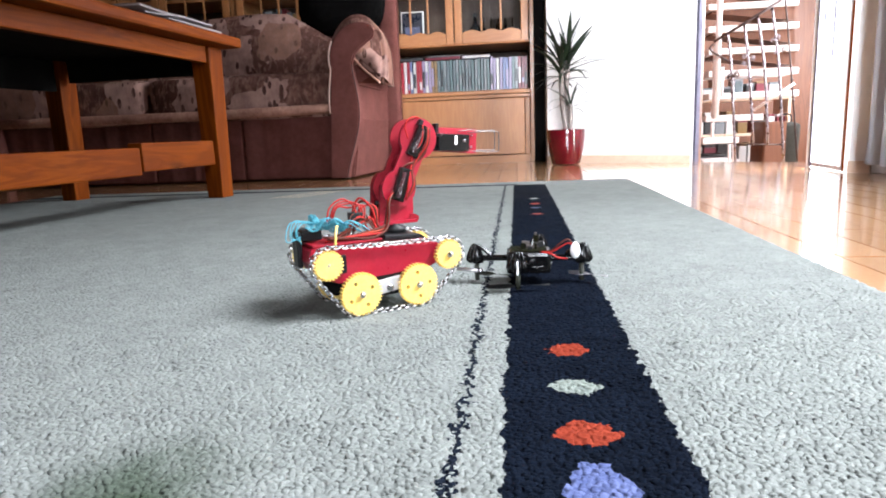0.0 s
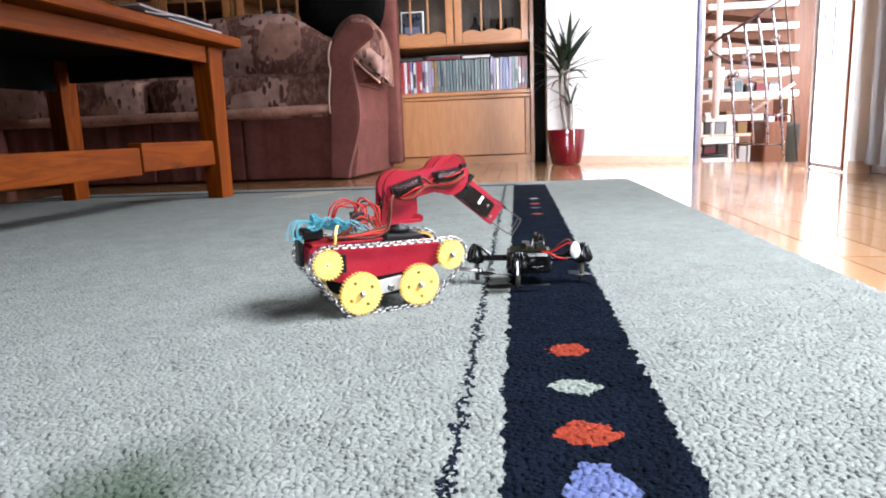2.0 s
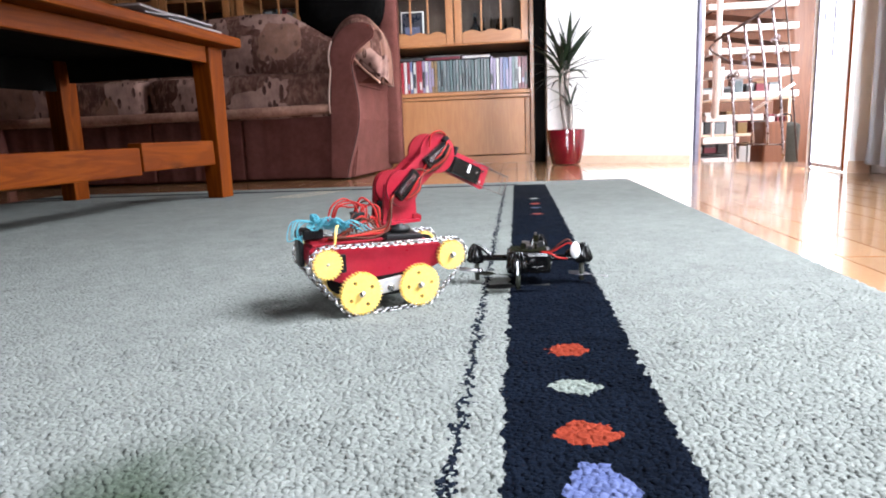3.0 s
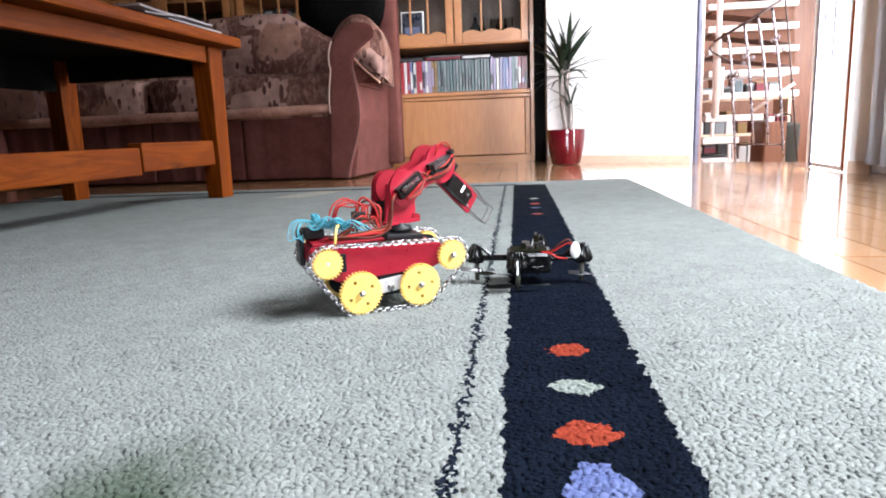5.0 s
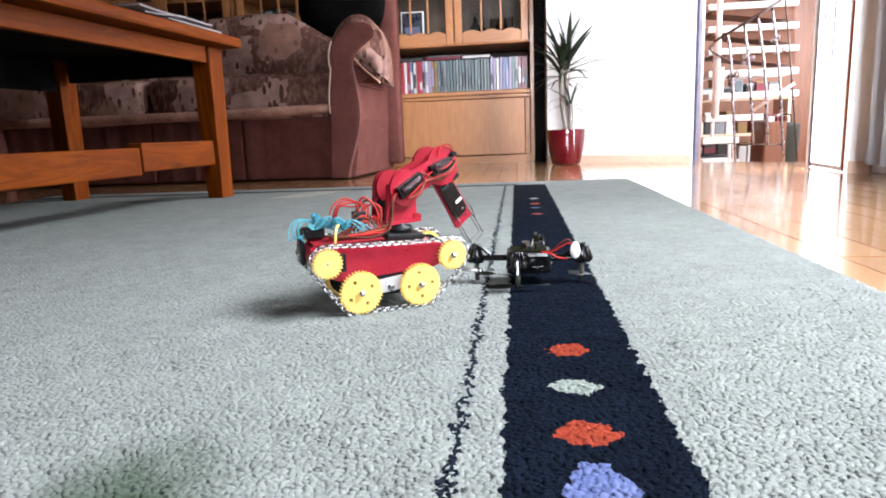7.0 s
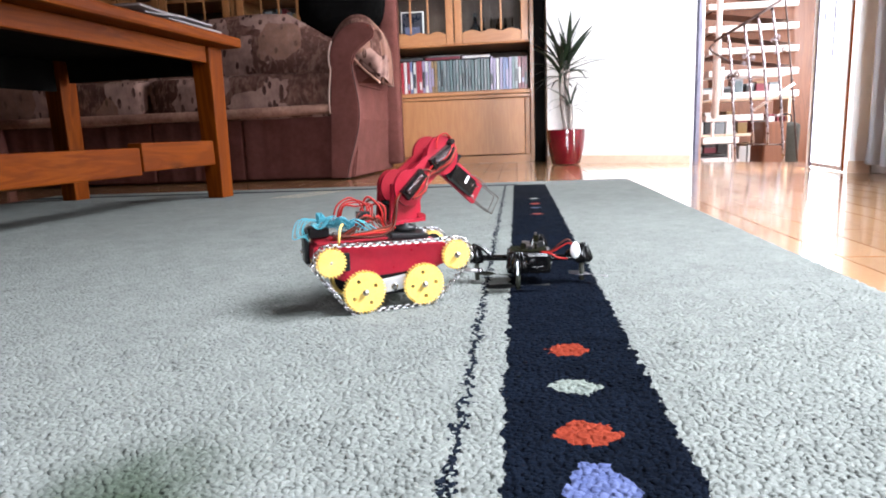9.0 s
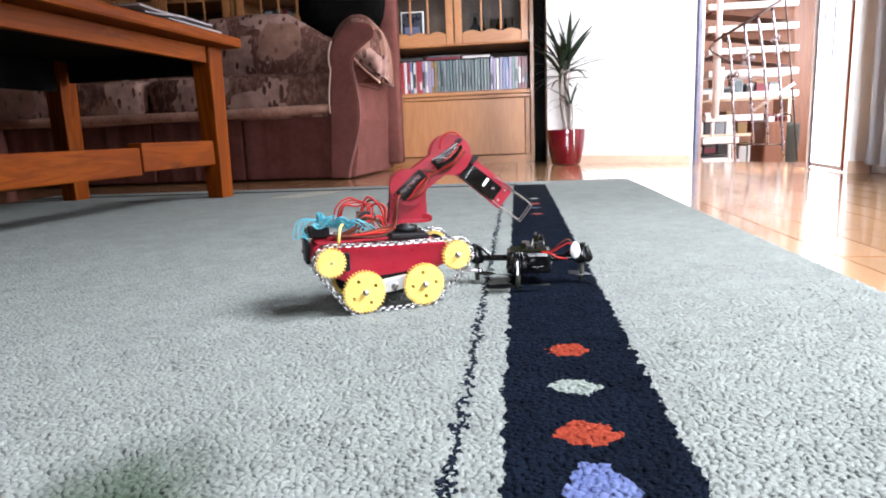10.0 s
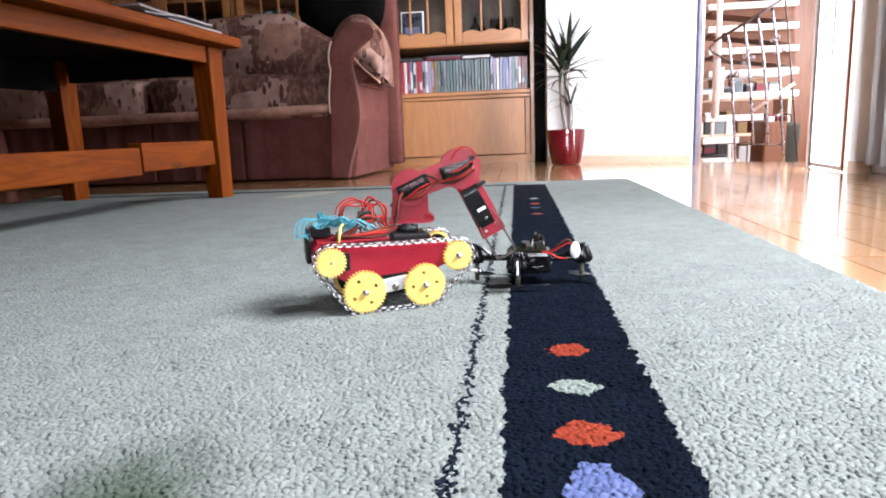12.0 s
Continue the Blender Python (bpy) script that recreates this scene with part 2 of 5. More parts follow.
M_POT = plain("glazed_dark_red_ceramic", (0.062, 0.0015, 0.0045), (0.088, 0.002, 0.006), 0.12, 0, 20, 0.03)
M_SOIL = plain("soil", (0.02, 0.013, 0.008), (0.05, 0.03, 0.02), 0.95, 0, 60, 0.8, 0.006)
M_TRUNK = plain("plant_stem", (0.13, 0.105, 0.095), (0.25, 0.21, 0.195), 0.85, 0, 90, 0.6, 0.002)
M_LEAF = plain("dragon_tree_leaf", (0.010, 0.020, 0.010), (0.026, 0.045, 0.020), 0.38, 0, 30, 0.1)
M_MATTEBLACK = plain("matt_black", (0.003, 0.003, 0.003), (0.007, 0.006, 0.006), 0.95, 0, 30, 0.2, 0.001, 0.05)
M_GLASS = clear_glass("cabinet_glass", ior=1.09)
M_CURTAIN = plain("pale_grey_curtain", (0.78, 0.78, 0.80), (0.84, 0.84, 0.86), 0.9, 0, 14, 0.2, 0.002)
k_tree = M_CURTAIN.node_tree
k_mix, k_thin = k_tree.nodes.new("ShaderNodeMixShader"), k_tree.nodes.new("ShaderNodeBsdfTranslucent")
k_thin.inputs[0].default_value = (0.78, 0.77, 0.80, 1)
k_mix.inputs[0].default_value = 0.5
k_tree.links.new(k_tree.nodes["Principled BSDF"].outputs[0], k_mix.inputs[1])
k_tree.links.new(k_thin.outputs[0], k_mix.inputs[2])
k_tree.links.new(k_mix.outputs[0], k_tree.nodes["Material Output"].inputs[0])
M_PAPER = plain("printed_paper", (0.16, 0.13, 0.14), (0.34, 0.30, 0.31), 0.7, 0, 25)
M_BRONZE = plain("dark_bronze_rail", (0.045, 0.03, 0.028), (0.08, 0.05, 0.045), 0.4, 0.6)
M_STRIP = wood("skirting_wood", (0.60, 0.43, 0.32), (0.70, 0.53, 0.41), 0.4, 1.5, 0, False)
M_BROWNWALL = wood("brown_panelling", (0.115, 0.040, 0.018), (0.185, 0.072, 0.034), 0.5, 1.0, 2, False)
M_BALUSTER = plain("satin_steel", (0.24, 0.22, 0.24), (0.36, 0.33, 0.36), 0.25, 1.0, 80)
M_TREAD = plain("white_painted_tread", (0.78, 0.75, 0.75), (0.84, 0.82, 0.82), 0.35)


def tinted(name, a, rough=0.5):
    return plain(name, tuple(c * 0.82 for c in a), a, rough, 0, 50, 0.05)


# ---- mesh helpers ----
def part(name, bm, material, parent=None, label="", smooth=False):
    """Links a bmesh as one mesh object under a thing or a part."""
    mesh = bpy.data.meshes.new(name)
    if smooth:
        for f in bm.faces:
            f.smooth = True
    bm.to_mesh(mesh)
    bm.free()
    for m in (material if isinstance(material, (list, tuple)) else [material]):
        mesh.materials.append(m)
    ob = new(name, mesh)
    if parent:
        ob.parent = parent
    if label:
        tagged(ob, label)
    return ob


def box(bm, lo, hi, bevel=0.0, m=None):
    """A bevelled block between two corners, added to bm."""
    lo, hi = Vector(lo), Vector(hi)
    made = bmesh.ops.create_cube(bm, size=1.0)["verts"]
    for v in made:
        v.co = Vector([(lo[i] + hi[i]) / 2 + v.co[i] * (hi[i] - lo[i]) for i in range(3)])
    if bevel:
        edges = {e for v in made for e in v.link_edges}
        made = [v for v in bmesh.ops.bevel(bm, geom=list(edges), offset=bevel, segments=2, profile=0.6, affect="EDGES")["verts"]] 
    if m is not None:
        bmesh.ops.transform(bm, matrix=m, verts=made)
    return bm


def block(lo, hi, bevel=0.0, m=None):
    return box(bmesh.new(), lo, hi, bevel, m)


def lathe(profile, steps=24, bm=None, m=None):
    """Turns (radius, height) points about z."""
    bm = bm or bmesh.new()
    rings = []
    for r, z in profile:
        if r < 1e-6:
            rings.append([bm.verts.new((0, 0, z))])
        else:
            rings.append([bm.verts.new((r * math.cos(2 * math.pi * i / steps), r * math.sin(2 * math.pi * i / steps), z)) for i in range(steps)])
    for a, b in zip(rings, rings[1:]):
        for i in range(steps):
            j = (i + 1) % steps
            q = [a[i % len(a)], a[j % len(a)], b[j % len(b)], b[i % len(b)]]
            q = list(dict.fromkeys(q))
            if len(q) > 2:
                bm.faces.new(q)
    if m is not None:
        bmesh.ops.transform(bm, matrix=m, verts=[v for ring in rings for v in ring])
    return bm


def slab(outline, holes=(), depth=0.003, m=None, bevel=0.0):
    """A plate in the xz plane with holes, its thickness along y (from 0 to depth)."""
    bm = bmesh.new()
    edges = []
    for loop in (outline, *holes):
        vs = [bm.verts.new((p[0], 0, p[1])) for p in loop]
        edges += [bm.edges.new((vs[i], vs[(i + 1) % len(vs)])) for i in range(len(vs))]
    bmesh.ops.triangle_fill(bm, edges=edges, use_beauty=True)
    faces = bmesh.ops.extrude_face_region(bm, geom=bm.faces[:])["geom"]
    bmesh.ops.translate(bm, vec=(0, depth, 0), verts=[g for g in faces if isinstance(g, bmesh.types.BMVert)])
    bmesh.ops.recalc_face_normals(bm, faces=bm.faces[:])
    if m is not None:
        bmesh.ops.transform(bm, matrix=m, verts=bm.verts[:])
    return bm


def circle(cx, cz, r, n=14, start=0.0):
    return [(cx + r * math.cos(start + 2 * math.pi * i / n), cz + r * math.sin(start + 2 * math.pi * i / n)) for i in range(n)]


def tube(points, r, sides=6, bm=None, loop=False, smooth_steps=4):
    """A round bar along a smooth line through points."""
    bm = bm or bmesh.new()
    pts = [Vector(p) for p in points]
    if smooth_steps > 1 and len(pts) > 2:
        n, fine = len(pts), []
        for i in range(n if loop else n - 1):
            p = [pts[(i + k) % n] if loop else pts[min(max(i + k, 0), n - 1)] for k in (-1, 0, 1, 2)]
            for s in range(smooth_steps):
                u = s / smooth_steps
                fine.append(0.5 * (2 * p[1] + (p[2] - p[0]) * u + (2 * p[0] - 5 * p[1] + 4 * p[2] - p[3]) * u ** 2 + (3 * p[1] - p[0] - 3 * p[2] + p[3]) * u ** 3))
        pts = fine + ([] if loop else [pts[-1]])
    rings, side = [], None
    for i, p in enumerate(pts):
        a, b = (pts[i - 1], pts[(i + 1) % len(pts)]) if loop else (pts[max(i - 1, 0)], pts[min(i + 1, len(pts) - 1)])
        way = (b - a).normalized()
        side = (side - way * side.dot(way)) if side else way.orthogonal()
        side = side.normalized() if side.length > 1e-6 else way.orthogonal().normalized()
        up = way.cross(side)
        rings.append([bm.verts.new(p + (side * math.cos(2 * math.pi * k / sides) + up * math.sin(2 * math.pi * k / sides)) * r) for k in range(sides)])
    for i in range(len(rings) if loop else len(rings) - 1):
        a, b = rings[i], rings[(i + 1) % len(rings)]
        for k in range(sides):
            bm.faces.new((a[k], a[(k + 1) % sides], b[(k + 1) % sides], b[k]))
    if not loop:
        bm.faces.new(rings[0][::-1])
        bm.faces.new(rings[-1])
    return bm


def thing(name, label, category, at=None, group="", kind=""):
    ob = new(name)
    ob.empty_display_size = 0.05
    if at is not None:
        ob.matrix_basis = at
    return tagged(ob, label, category, group, kind)


def setting(name, bm, material, label="", category=""):
    return tagged(part(name, bm, material), label, category, kind="structure")


def prism(corners, z0, z1):
    """An upright block over a plan outline."""
    bm = bmesh.new()
    a = [bm.verts.new((x, y, z0)) for x, y in corners]
    b = [bm.verts.new((x, y, z1)) for x, y in corners]
    bm.faces.new(a[::-1])
    bm.faces.new(b)
    for i in range(len(a)):
        j = (i + 1) % len(a)
        bm.faces.new((a[i], a[j], b[j], b[i]))
    bmesh.ops.recalc_face_normals(bm, faces=bm.faces[:])
    return bm


def strip(p, q, thick, z0, z1, back=True):
    """An upright wall strip from p to q, its thickness on the far side."""
    p, q = Vector(p), Vector(q)
    d = (q - p).normalized()
    n = Vector((-d.y, d.x)) * thick * (1 if back else -1)
    return prism([p, q, q + n, p + n], z0, z1)


# ---- the room ----
P0, P1, P2 = (0.162, 3.39), (0.776, 2.947), (1.062, 2.467)
setting("ground", block((-6, -5, -0.60), (8, 9, -0.27)), M_JOINT, "dark ground under the house", "ground")
HALL = -0.18
SILL_A, SILL_B = Vector((0.80, 2.985, 0)), Vector((1.24, 2.69, 0))
FLOOR = setting("floor", prism([(-2.75, -1.85), (1.24, -1.85), (1.24, 2.69), (0.80, 2.985), (0.16, 4.02), (-2.75, 4.02)], -0.25, -0.004), M_JOINT, "glossy honey-coloured parquet floor of narrow boards", "floor")
setting("floor_hall", prism([(0.80, 2.99), (1.2405, 2.695), (1.2405, 2.40), (3.0, 2.40), (3.0, 5.6), (0.80, 5.6)], -0.25, HALL), M_HALLFLOOR, "hall floor one step down", "floor")
setting("ceiling", block((-2.75, -1.85, 2.5), (3.1, 6.1, 2.6)), M_CEIL, "unseen ceiling, brown to cut bounced light", "ceiling")
setting("wall_west", block((-2.80, -1.85, 0), (-2.70, 3.95, 2.5)), M_UNSEEN_WALL, "unseen wall, brown to cut bounced light", "wall")
setting("wall_north", block((-2.70, 3.92, 0), (0.16, 4.02, 2.5)), M_WHITE, "white painted wall behind the wall unit", "wall")
bm = block((-2.70, -1.85, 0), (0.15, -1.75, 2.5))
for lo, hi in (((1.05, -1.85, 0), (1.24, -1.75, 2.5)), ((0.15, -1.85, 0), (1.05, -1.75, 0.52)), ((0.15, -1.85, 1.60), (1.05, -1.75, 2.5))):
    box(bm, lo, hi)
setting("wall_south", bm, M_UNSEEN_WALL, "unseen brown wall with a window opening", "wall")
bm = block((1.12, 1.86, 0), (1.24, 2.20, 2.5))
for lo, hi in (((1.12, -1.75, 0), (1.24, -0.96, 2.5)), ((1.12, -0.96, 0), (1.24, 1.86, 0.12)), ((1.12, -0.96, 2.18), (1.24, 1.86, 2.5))):
    box(bm, lo, hi)
setting("wall_east", bm, M_WHITE, "white painted wall with a wide window opening", "wall")
setting("wall_plant", prism([P0, P1, (0.799, 3.047), (0.27, 4.02), (0.162, 4.02)], 0, 2.5), M_WHITE, "bright white wall behind the potted plant", "wall")
setting("wall_door_side", prism([(1.046, 2.158), (1.090, 2.110), (1.115, 1.965), (1.24, 1.965), (1.24, 2.158)], 0, 2.5), M_WHITE, "white wall pillar between terrace door and curtain", "wall")
setting("wall_door_head", prism([P1, P2, (1.16, 2.52), (0.799, 3.047)], 2.05, 2.5), M_WHITE, "white wall above the doorway", "wall")

w1 = thing("window_1", "wide white-framed window in daylight", "window", kind="structure")
for lo, hi in (((1.18, -0.96, 0.12), (1.23, 1.86, 0.19)), ((1.18, -0.96, 2.11), (1.23, 1.86, 2.18)), ((1.18, -0.96, 0.19), (1.23, -0.89, 2.11)), ((1.18, 1.79, 0.19), (1.23, 1.86, 2.11)), ((1.18, 0.41, 0.19), (1.23, 0.49, 2.11))):
    part("window_frame", block(lo, hi, 0.006), M_LACQUER, w1)
w2 = thing("window_2", "white-framed window behind the viewpoint", "window", kind="structure")
for lo, hi in (((0.15, -1.83, 0.52), (1.05, -1.78, 0.56)), ((0.15, -1.83, 1.56), (1.05, -1.78, 1.60)), ((0.15, -1.83, 0.56), (0.19, -1.78, 1.56)), ((1.01, -1.83, 0.56), (1.05, -1.78, 1.56))):
    part("window_frame", block(lo, hi, 0.006), M_LACQUER, w2)

# skirting boards
sk = strip((0.17, 3.3805), (0.771, 2.947), 0.014, 0, 0.036, False)
bmesh.ops.bevel(sk, geom=[e for e in sk.edges if all(v.co.z > 0.03 for v in e.verts)], offset=0.004, segments=2, affect="EDGES")
setting("baseboard", sk, M_STRIP, "pale wooden skirting board along the white wall", "skirting board")
setting("baseboard", strip((1.047, 2.1555), (1.089, 2.1095), 0.012, 0, 0.036, False), M_STRIP, "pale wooden skirting board by the curtain", "skirting board")
setting("wall_terrace_head", prism([(1.062, 2.467), (1.046, 2.16), (1.24, 2.16), (1.24, 2.55)], 2.06, 2.5), M_WHITE, "white wall above the terrace door", "wall")

# the hall behind the doorway
setting("wall_hall_west", prism([(0.80, 3.052), (0.87, 3.16), (1.12, 4.4), (1.16, 6.1), (0.80, 6.1)], HALL, 2.5), M_BROWNWALL, "brown wood-panelled wall of the stair hall", "wall")
setting("wall_hall_north", block((0.98, 5.55, HALL), (3.0, 5.65, 2.5)), M_BROWNWALL, "brown wall behind the staircase", "wall")
bm = block((2.95, 2.5, HALL), (3.05, 3.2, 2.5))
for lo, hi in (((2.95, 5.0, HALL), (3.05, 5.6, 2.5)), ((2.95, 3.2, HALL), (3.05, 5.0, 0.4)), ((2.95, 3.2, 2.4), (3.05, 5.0, 2.5))):
    box(bm, lo, hi)
setting("wall_hall_east", bm, M_WHITE, "white hall wall with a window opening", "wall")
setting("wall_hall_south", prism([(1.20, 2.56), (3.0, 2.50), (3.0, 2.40), (1.245, 2.40)], HALL, 2.5), M_WHITE, "white hall wall", "wall")

# doorway: jamb lining and the opened leaf
jd = (Vector(P2) - Vector(P1)).normalized()
jambs = thing("door_1", "grey-blue framed doorway open to the stair hall", "doorway", kind="structure")
part("jamb", strip(Vector(P1), Vector(P1) + jd * 0.014, 0.02, 0, 2.05), M_EDGE, jambs, "grey-blue door jamb")
part("jamb", strip(Vector(P2) - jd * 0.014, Vector(P2), 0.05, 0, 2.05), M_LACQUER, jambs, "white door jamb")
door = thing("door_2", "white-framed glazed terrace door glaring with daylight", "door", kind="structure")
leaf_a, leaf_b = Vector((1.060, 2.464)), Vector((1.030, 2.166))
ld = (leaf_b - leaf_a).normalized()
span = (leaf_b - leaf_a).length
for a, b, z0, z1 in ((0.0, 0.014, 0.004, 2.04), (span - 0.014, span - 0.006, 0.004, 2.04), (0.0145, span - 0.0145, 0.004, 0.018), (0.0145, span - 0.0145, 2.0, 2.04)):
    part("door_frame", strip(leaf_a + ld * a, leaf_a + ld * b, 0.016, z0, z1), M_LACQUER, door)
off = Vector((ld.y, -ld.x)) * 0.0035
part("edge_strip", strip(leaf_a + off + ld * 0.002, leaf_a + off + ld * 0.022, 0.003, 0.004, 2.035), M_EDGE, door, "dark blue-grey seal strip")
part("edge_strip", strip(leaf_b - ld * 0.0035, leaf_b + ld * 0.0005, 0.006, 0.004, 2.035), M_PINE_UP, door, "brown wooden edge strip")
pane = part("pane", strip(leaf_a + ld * 0.0146 - off * 2, leaf_b - ld * 0.0146 - off * 2, 0.004, 0.019, 1.999), clear_glass("door_glass"), door, "clear door pane")
pane.visible_shadow = False
for f in (0.22, 0.52):
    q = leaf_a + (leaf_b - leaf_a) * f + off
    part("glazing_line", strip(q, q + ld * 0.016, 0.003, 0.37, 1.95), M_EDGE, door, "thin grey glazing line")
part("outer_reveal", prism([(1.066, 2.470), (1.24, 2.50), (1.24, 2.56), (1.20, 2.57), (1.076, 2.50)], 0, 2.5), M_WHITE, door)


# ---- curtain ----
def curtain():
    bm = bmesh.new()
    cols = 60
    rows = []
    for j in range(13):
        z = 0.03 + 2.25 * j / 12
        row = []
        for i in range(cols + 1):
            u = i / cols
            wave = 0.018 * math.sin(u * 34 + 0.4 * math.sin(j * 0.9)) + 0.008 * math.sin(u * 71 + j * 0.3)
            row.append(bm.verts.new((1.060 + wave, 2.094 - 0.40 * u, z)))
        rows.append(row)
    for a, b in zip(rows, rows[1:]):
        for i in range(cols):
            bm.faces.new((a[i], a[i + 1], b[i + 1], b[i]))
    bmesh.ops.solidify(bm, geom=bm.faces[:], thickness=0.003)
    t = thing("curtain", "pale grey-white floor-length curtain beside the window", "curtain")
    part("cloth", bm, M_CURTAIN, t, smooth=True)
    part("rail", tube([(1.060, 2.10, 2.31), (1.060, -1.5, 2.31)], 0.012, 8), M_ALU, t, "metal curtain rail")
    for k in range(8):
        part("ring", tube([Vector((1.060 + 0.018 * math.cos(a), 2.07 - k * 0.050, 2.31 + 0.018 * math.sin(a))) for a in (0, 1.57, 3.14, 4.71)], 0.003, 5, loop=True), M_ALU, t)


curtain()


# ---- rug ----
def rug():
    x0, x1, y0, y1, r = -1.62, 0.347, -0.75, 2.075, 0.03
    outline = []
    for cx, cy, a in ((x1 - r, y1 - r, 0), (x0 + r, y1 - r, 90), (x0 + r, y0 + r, 180), (x1 - r, y0 + r, 270)):
        outline += [(cx + r * math.cos(radians(a + s * 18)), cy + r * math.sin(radians(a + s * 18))) for s in range(6)]
    bm = prism(outline, 0.0, RUG - 0.0016)
    bmesh.ops.bevel(bm, geom=[e for e in bm.edges if all(v.co.z > 0.004 for v in e.verts)], offset=0.002, segments=2, affect="EDGES")
    t = thing("rug", "grey-green pile rug with navy stripe and lozenge motifs", "rug")
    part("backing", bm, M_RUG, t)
    rng = np.random.default_rng(7)
    edges = [0.20, 0.36, 0.50, 0.65, 0.82, 1.02, 1.25, 1.55, 2.072]
    for k, (ya, yb) in enumerate(zip(edges, edges[1:])):
        xa = max(x0 + 0.004, -max(0.45, yb * 0.86 + 0.05))
        step, tall, slant = 0.0030 + 0.00022 * k + (0.0016 if k > 6 else 0), 0.0054 - 0.0002 * k, 0.48 - 0.034 * k
        gx, gy = np.meshgrid(np.arange(xa, x1 - 0.002, step), np.arange(ya, yb, step))
        n = gx.size
        bx = gx.ravel() + rng.uniform(-0.5, 0.5, n) * step
        by = gy.ravel() + rng.uniform(-0.5, 0.5, n) * step
        keep = bx < x1 - 0.002
        bx, by = bx[keep], by[keep]
        n = bx.size
        turn = rng.uniform(0, math.pi * 2, n)
        wide = step * rng.uniform(0.70, 1.05, n)
        high = tall * rng.uniform(0.93, 1.06, n)
        lean = rng.normal(0, slant, (n, 2)) * step
        verts = np.zeros((n, 9, 3))
        for ring, (f, zf, lf) in enumerate(((1.45, 0.45, 0.0), (0.85, 0.86, 0.65))):
            for q in range(4):
                ang = turn + q * math.pi / 2 + ring * 0.5
                verts[:, ring * 4 + q, 0] = bx + np.cos(ang) * wide * f + lean[:, 0] * lf
                verts[:, ring * 4 + q, 1] = by + np.sin(ang) * wide * f * 0.8 + lean[:, 1] * lf
                verts[:, ring * 4 + q, 2] = 0.0045 + high * zf
        verts[:, 8, 0], verts[:, 8, 1], verts[:, 8, 2] = bx + lean[:, 0] * 1.2, by + lean[:, 1] * 1.2, 0.0045 + high
        quads = np.array([[q, (q + 1) % 4, 4 + (q + 1) % 4, 4 + q] for q in range(4)])
        tris = np.array([[4 + q, 4 + (q + 1) % 4, 8] for q in range(4)])
        base = np.arange(n) * 9
        qf = (quads[None] + base[:, None, None]).reshape(-1, 4)
        tf = (tris[None] + base[:, None, None]).reshape(-1, 3)
        mesh = bpy.data.meshes.new("plush")
        mesh.vertices.add(n * 9)
        mesh.vertices.foreach_set("co", verts.reshape(-1))
        idx = np.concatenate([qf.ravel(), tf.ravel()])
        mesh.loops.add(len(idx))
        mesh.loops.foreach_set("vertex_index", idx.astype(np.int32))
        starts = np.concatenate([np.arange(len(qf)) * 4, len(qf) * 4 + np.arange(len(tf)) * 3])
        mesh.polygons.add(len(starts))
        mesh.polygons.foreach_set("loop_start", starts.astype(np.int32))
        mesh.polygons.foreach_set("use_smooth", np.ones(len(starts), dtype=bool))
        mesh.update(calc_edges=True)
        mesh.validate()
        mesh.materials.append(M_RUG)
        ob = new("plush", mesh)
        ob.parent = t
        tagged(ob, kind="stuff")


rug()


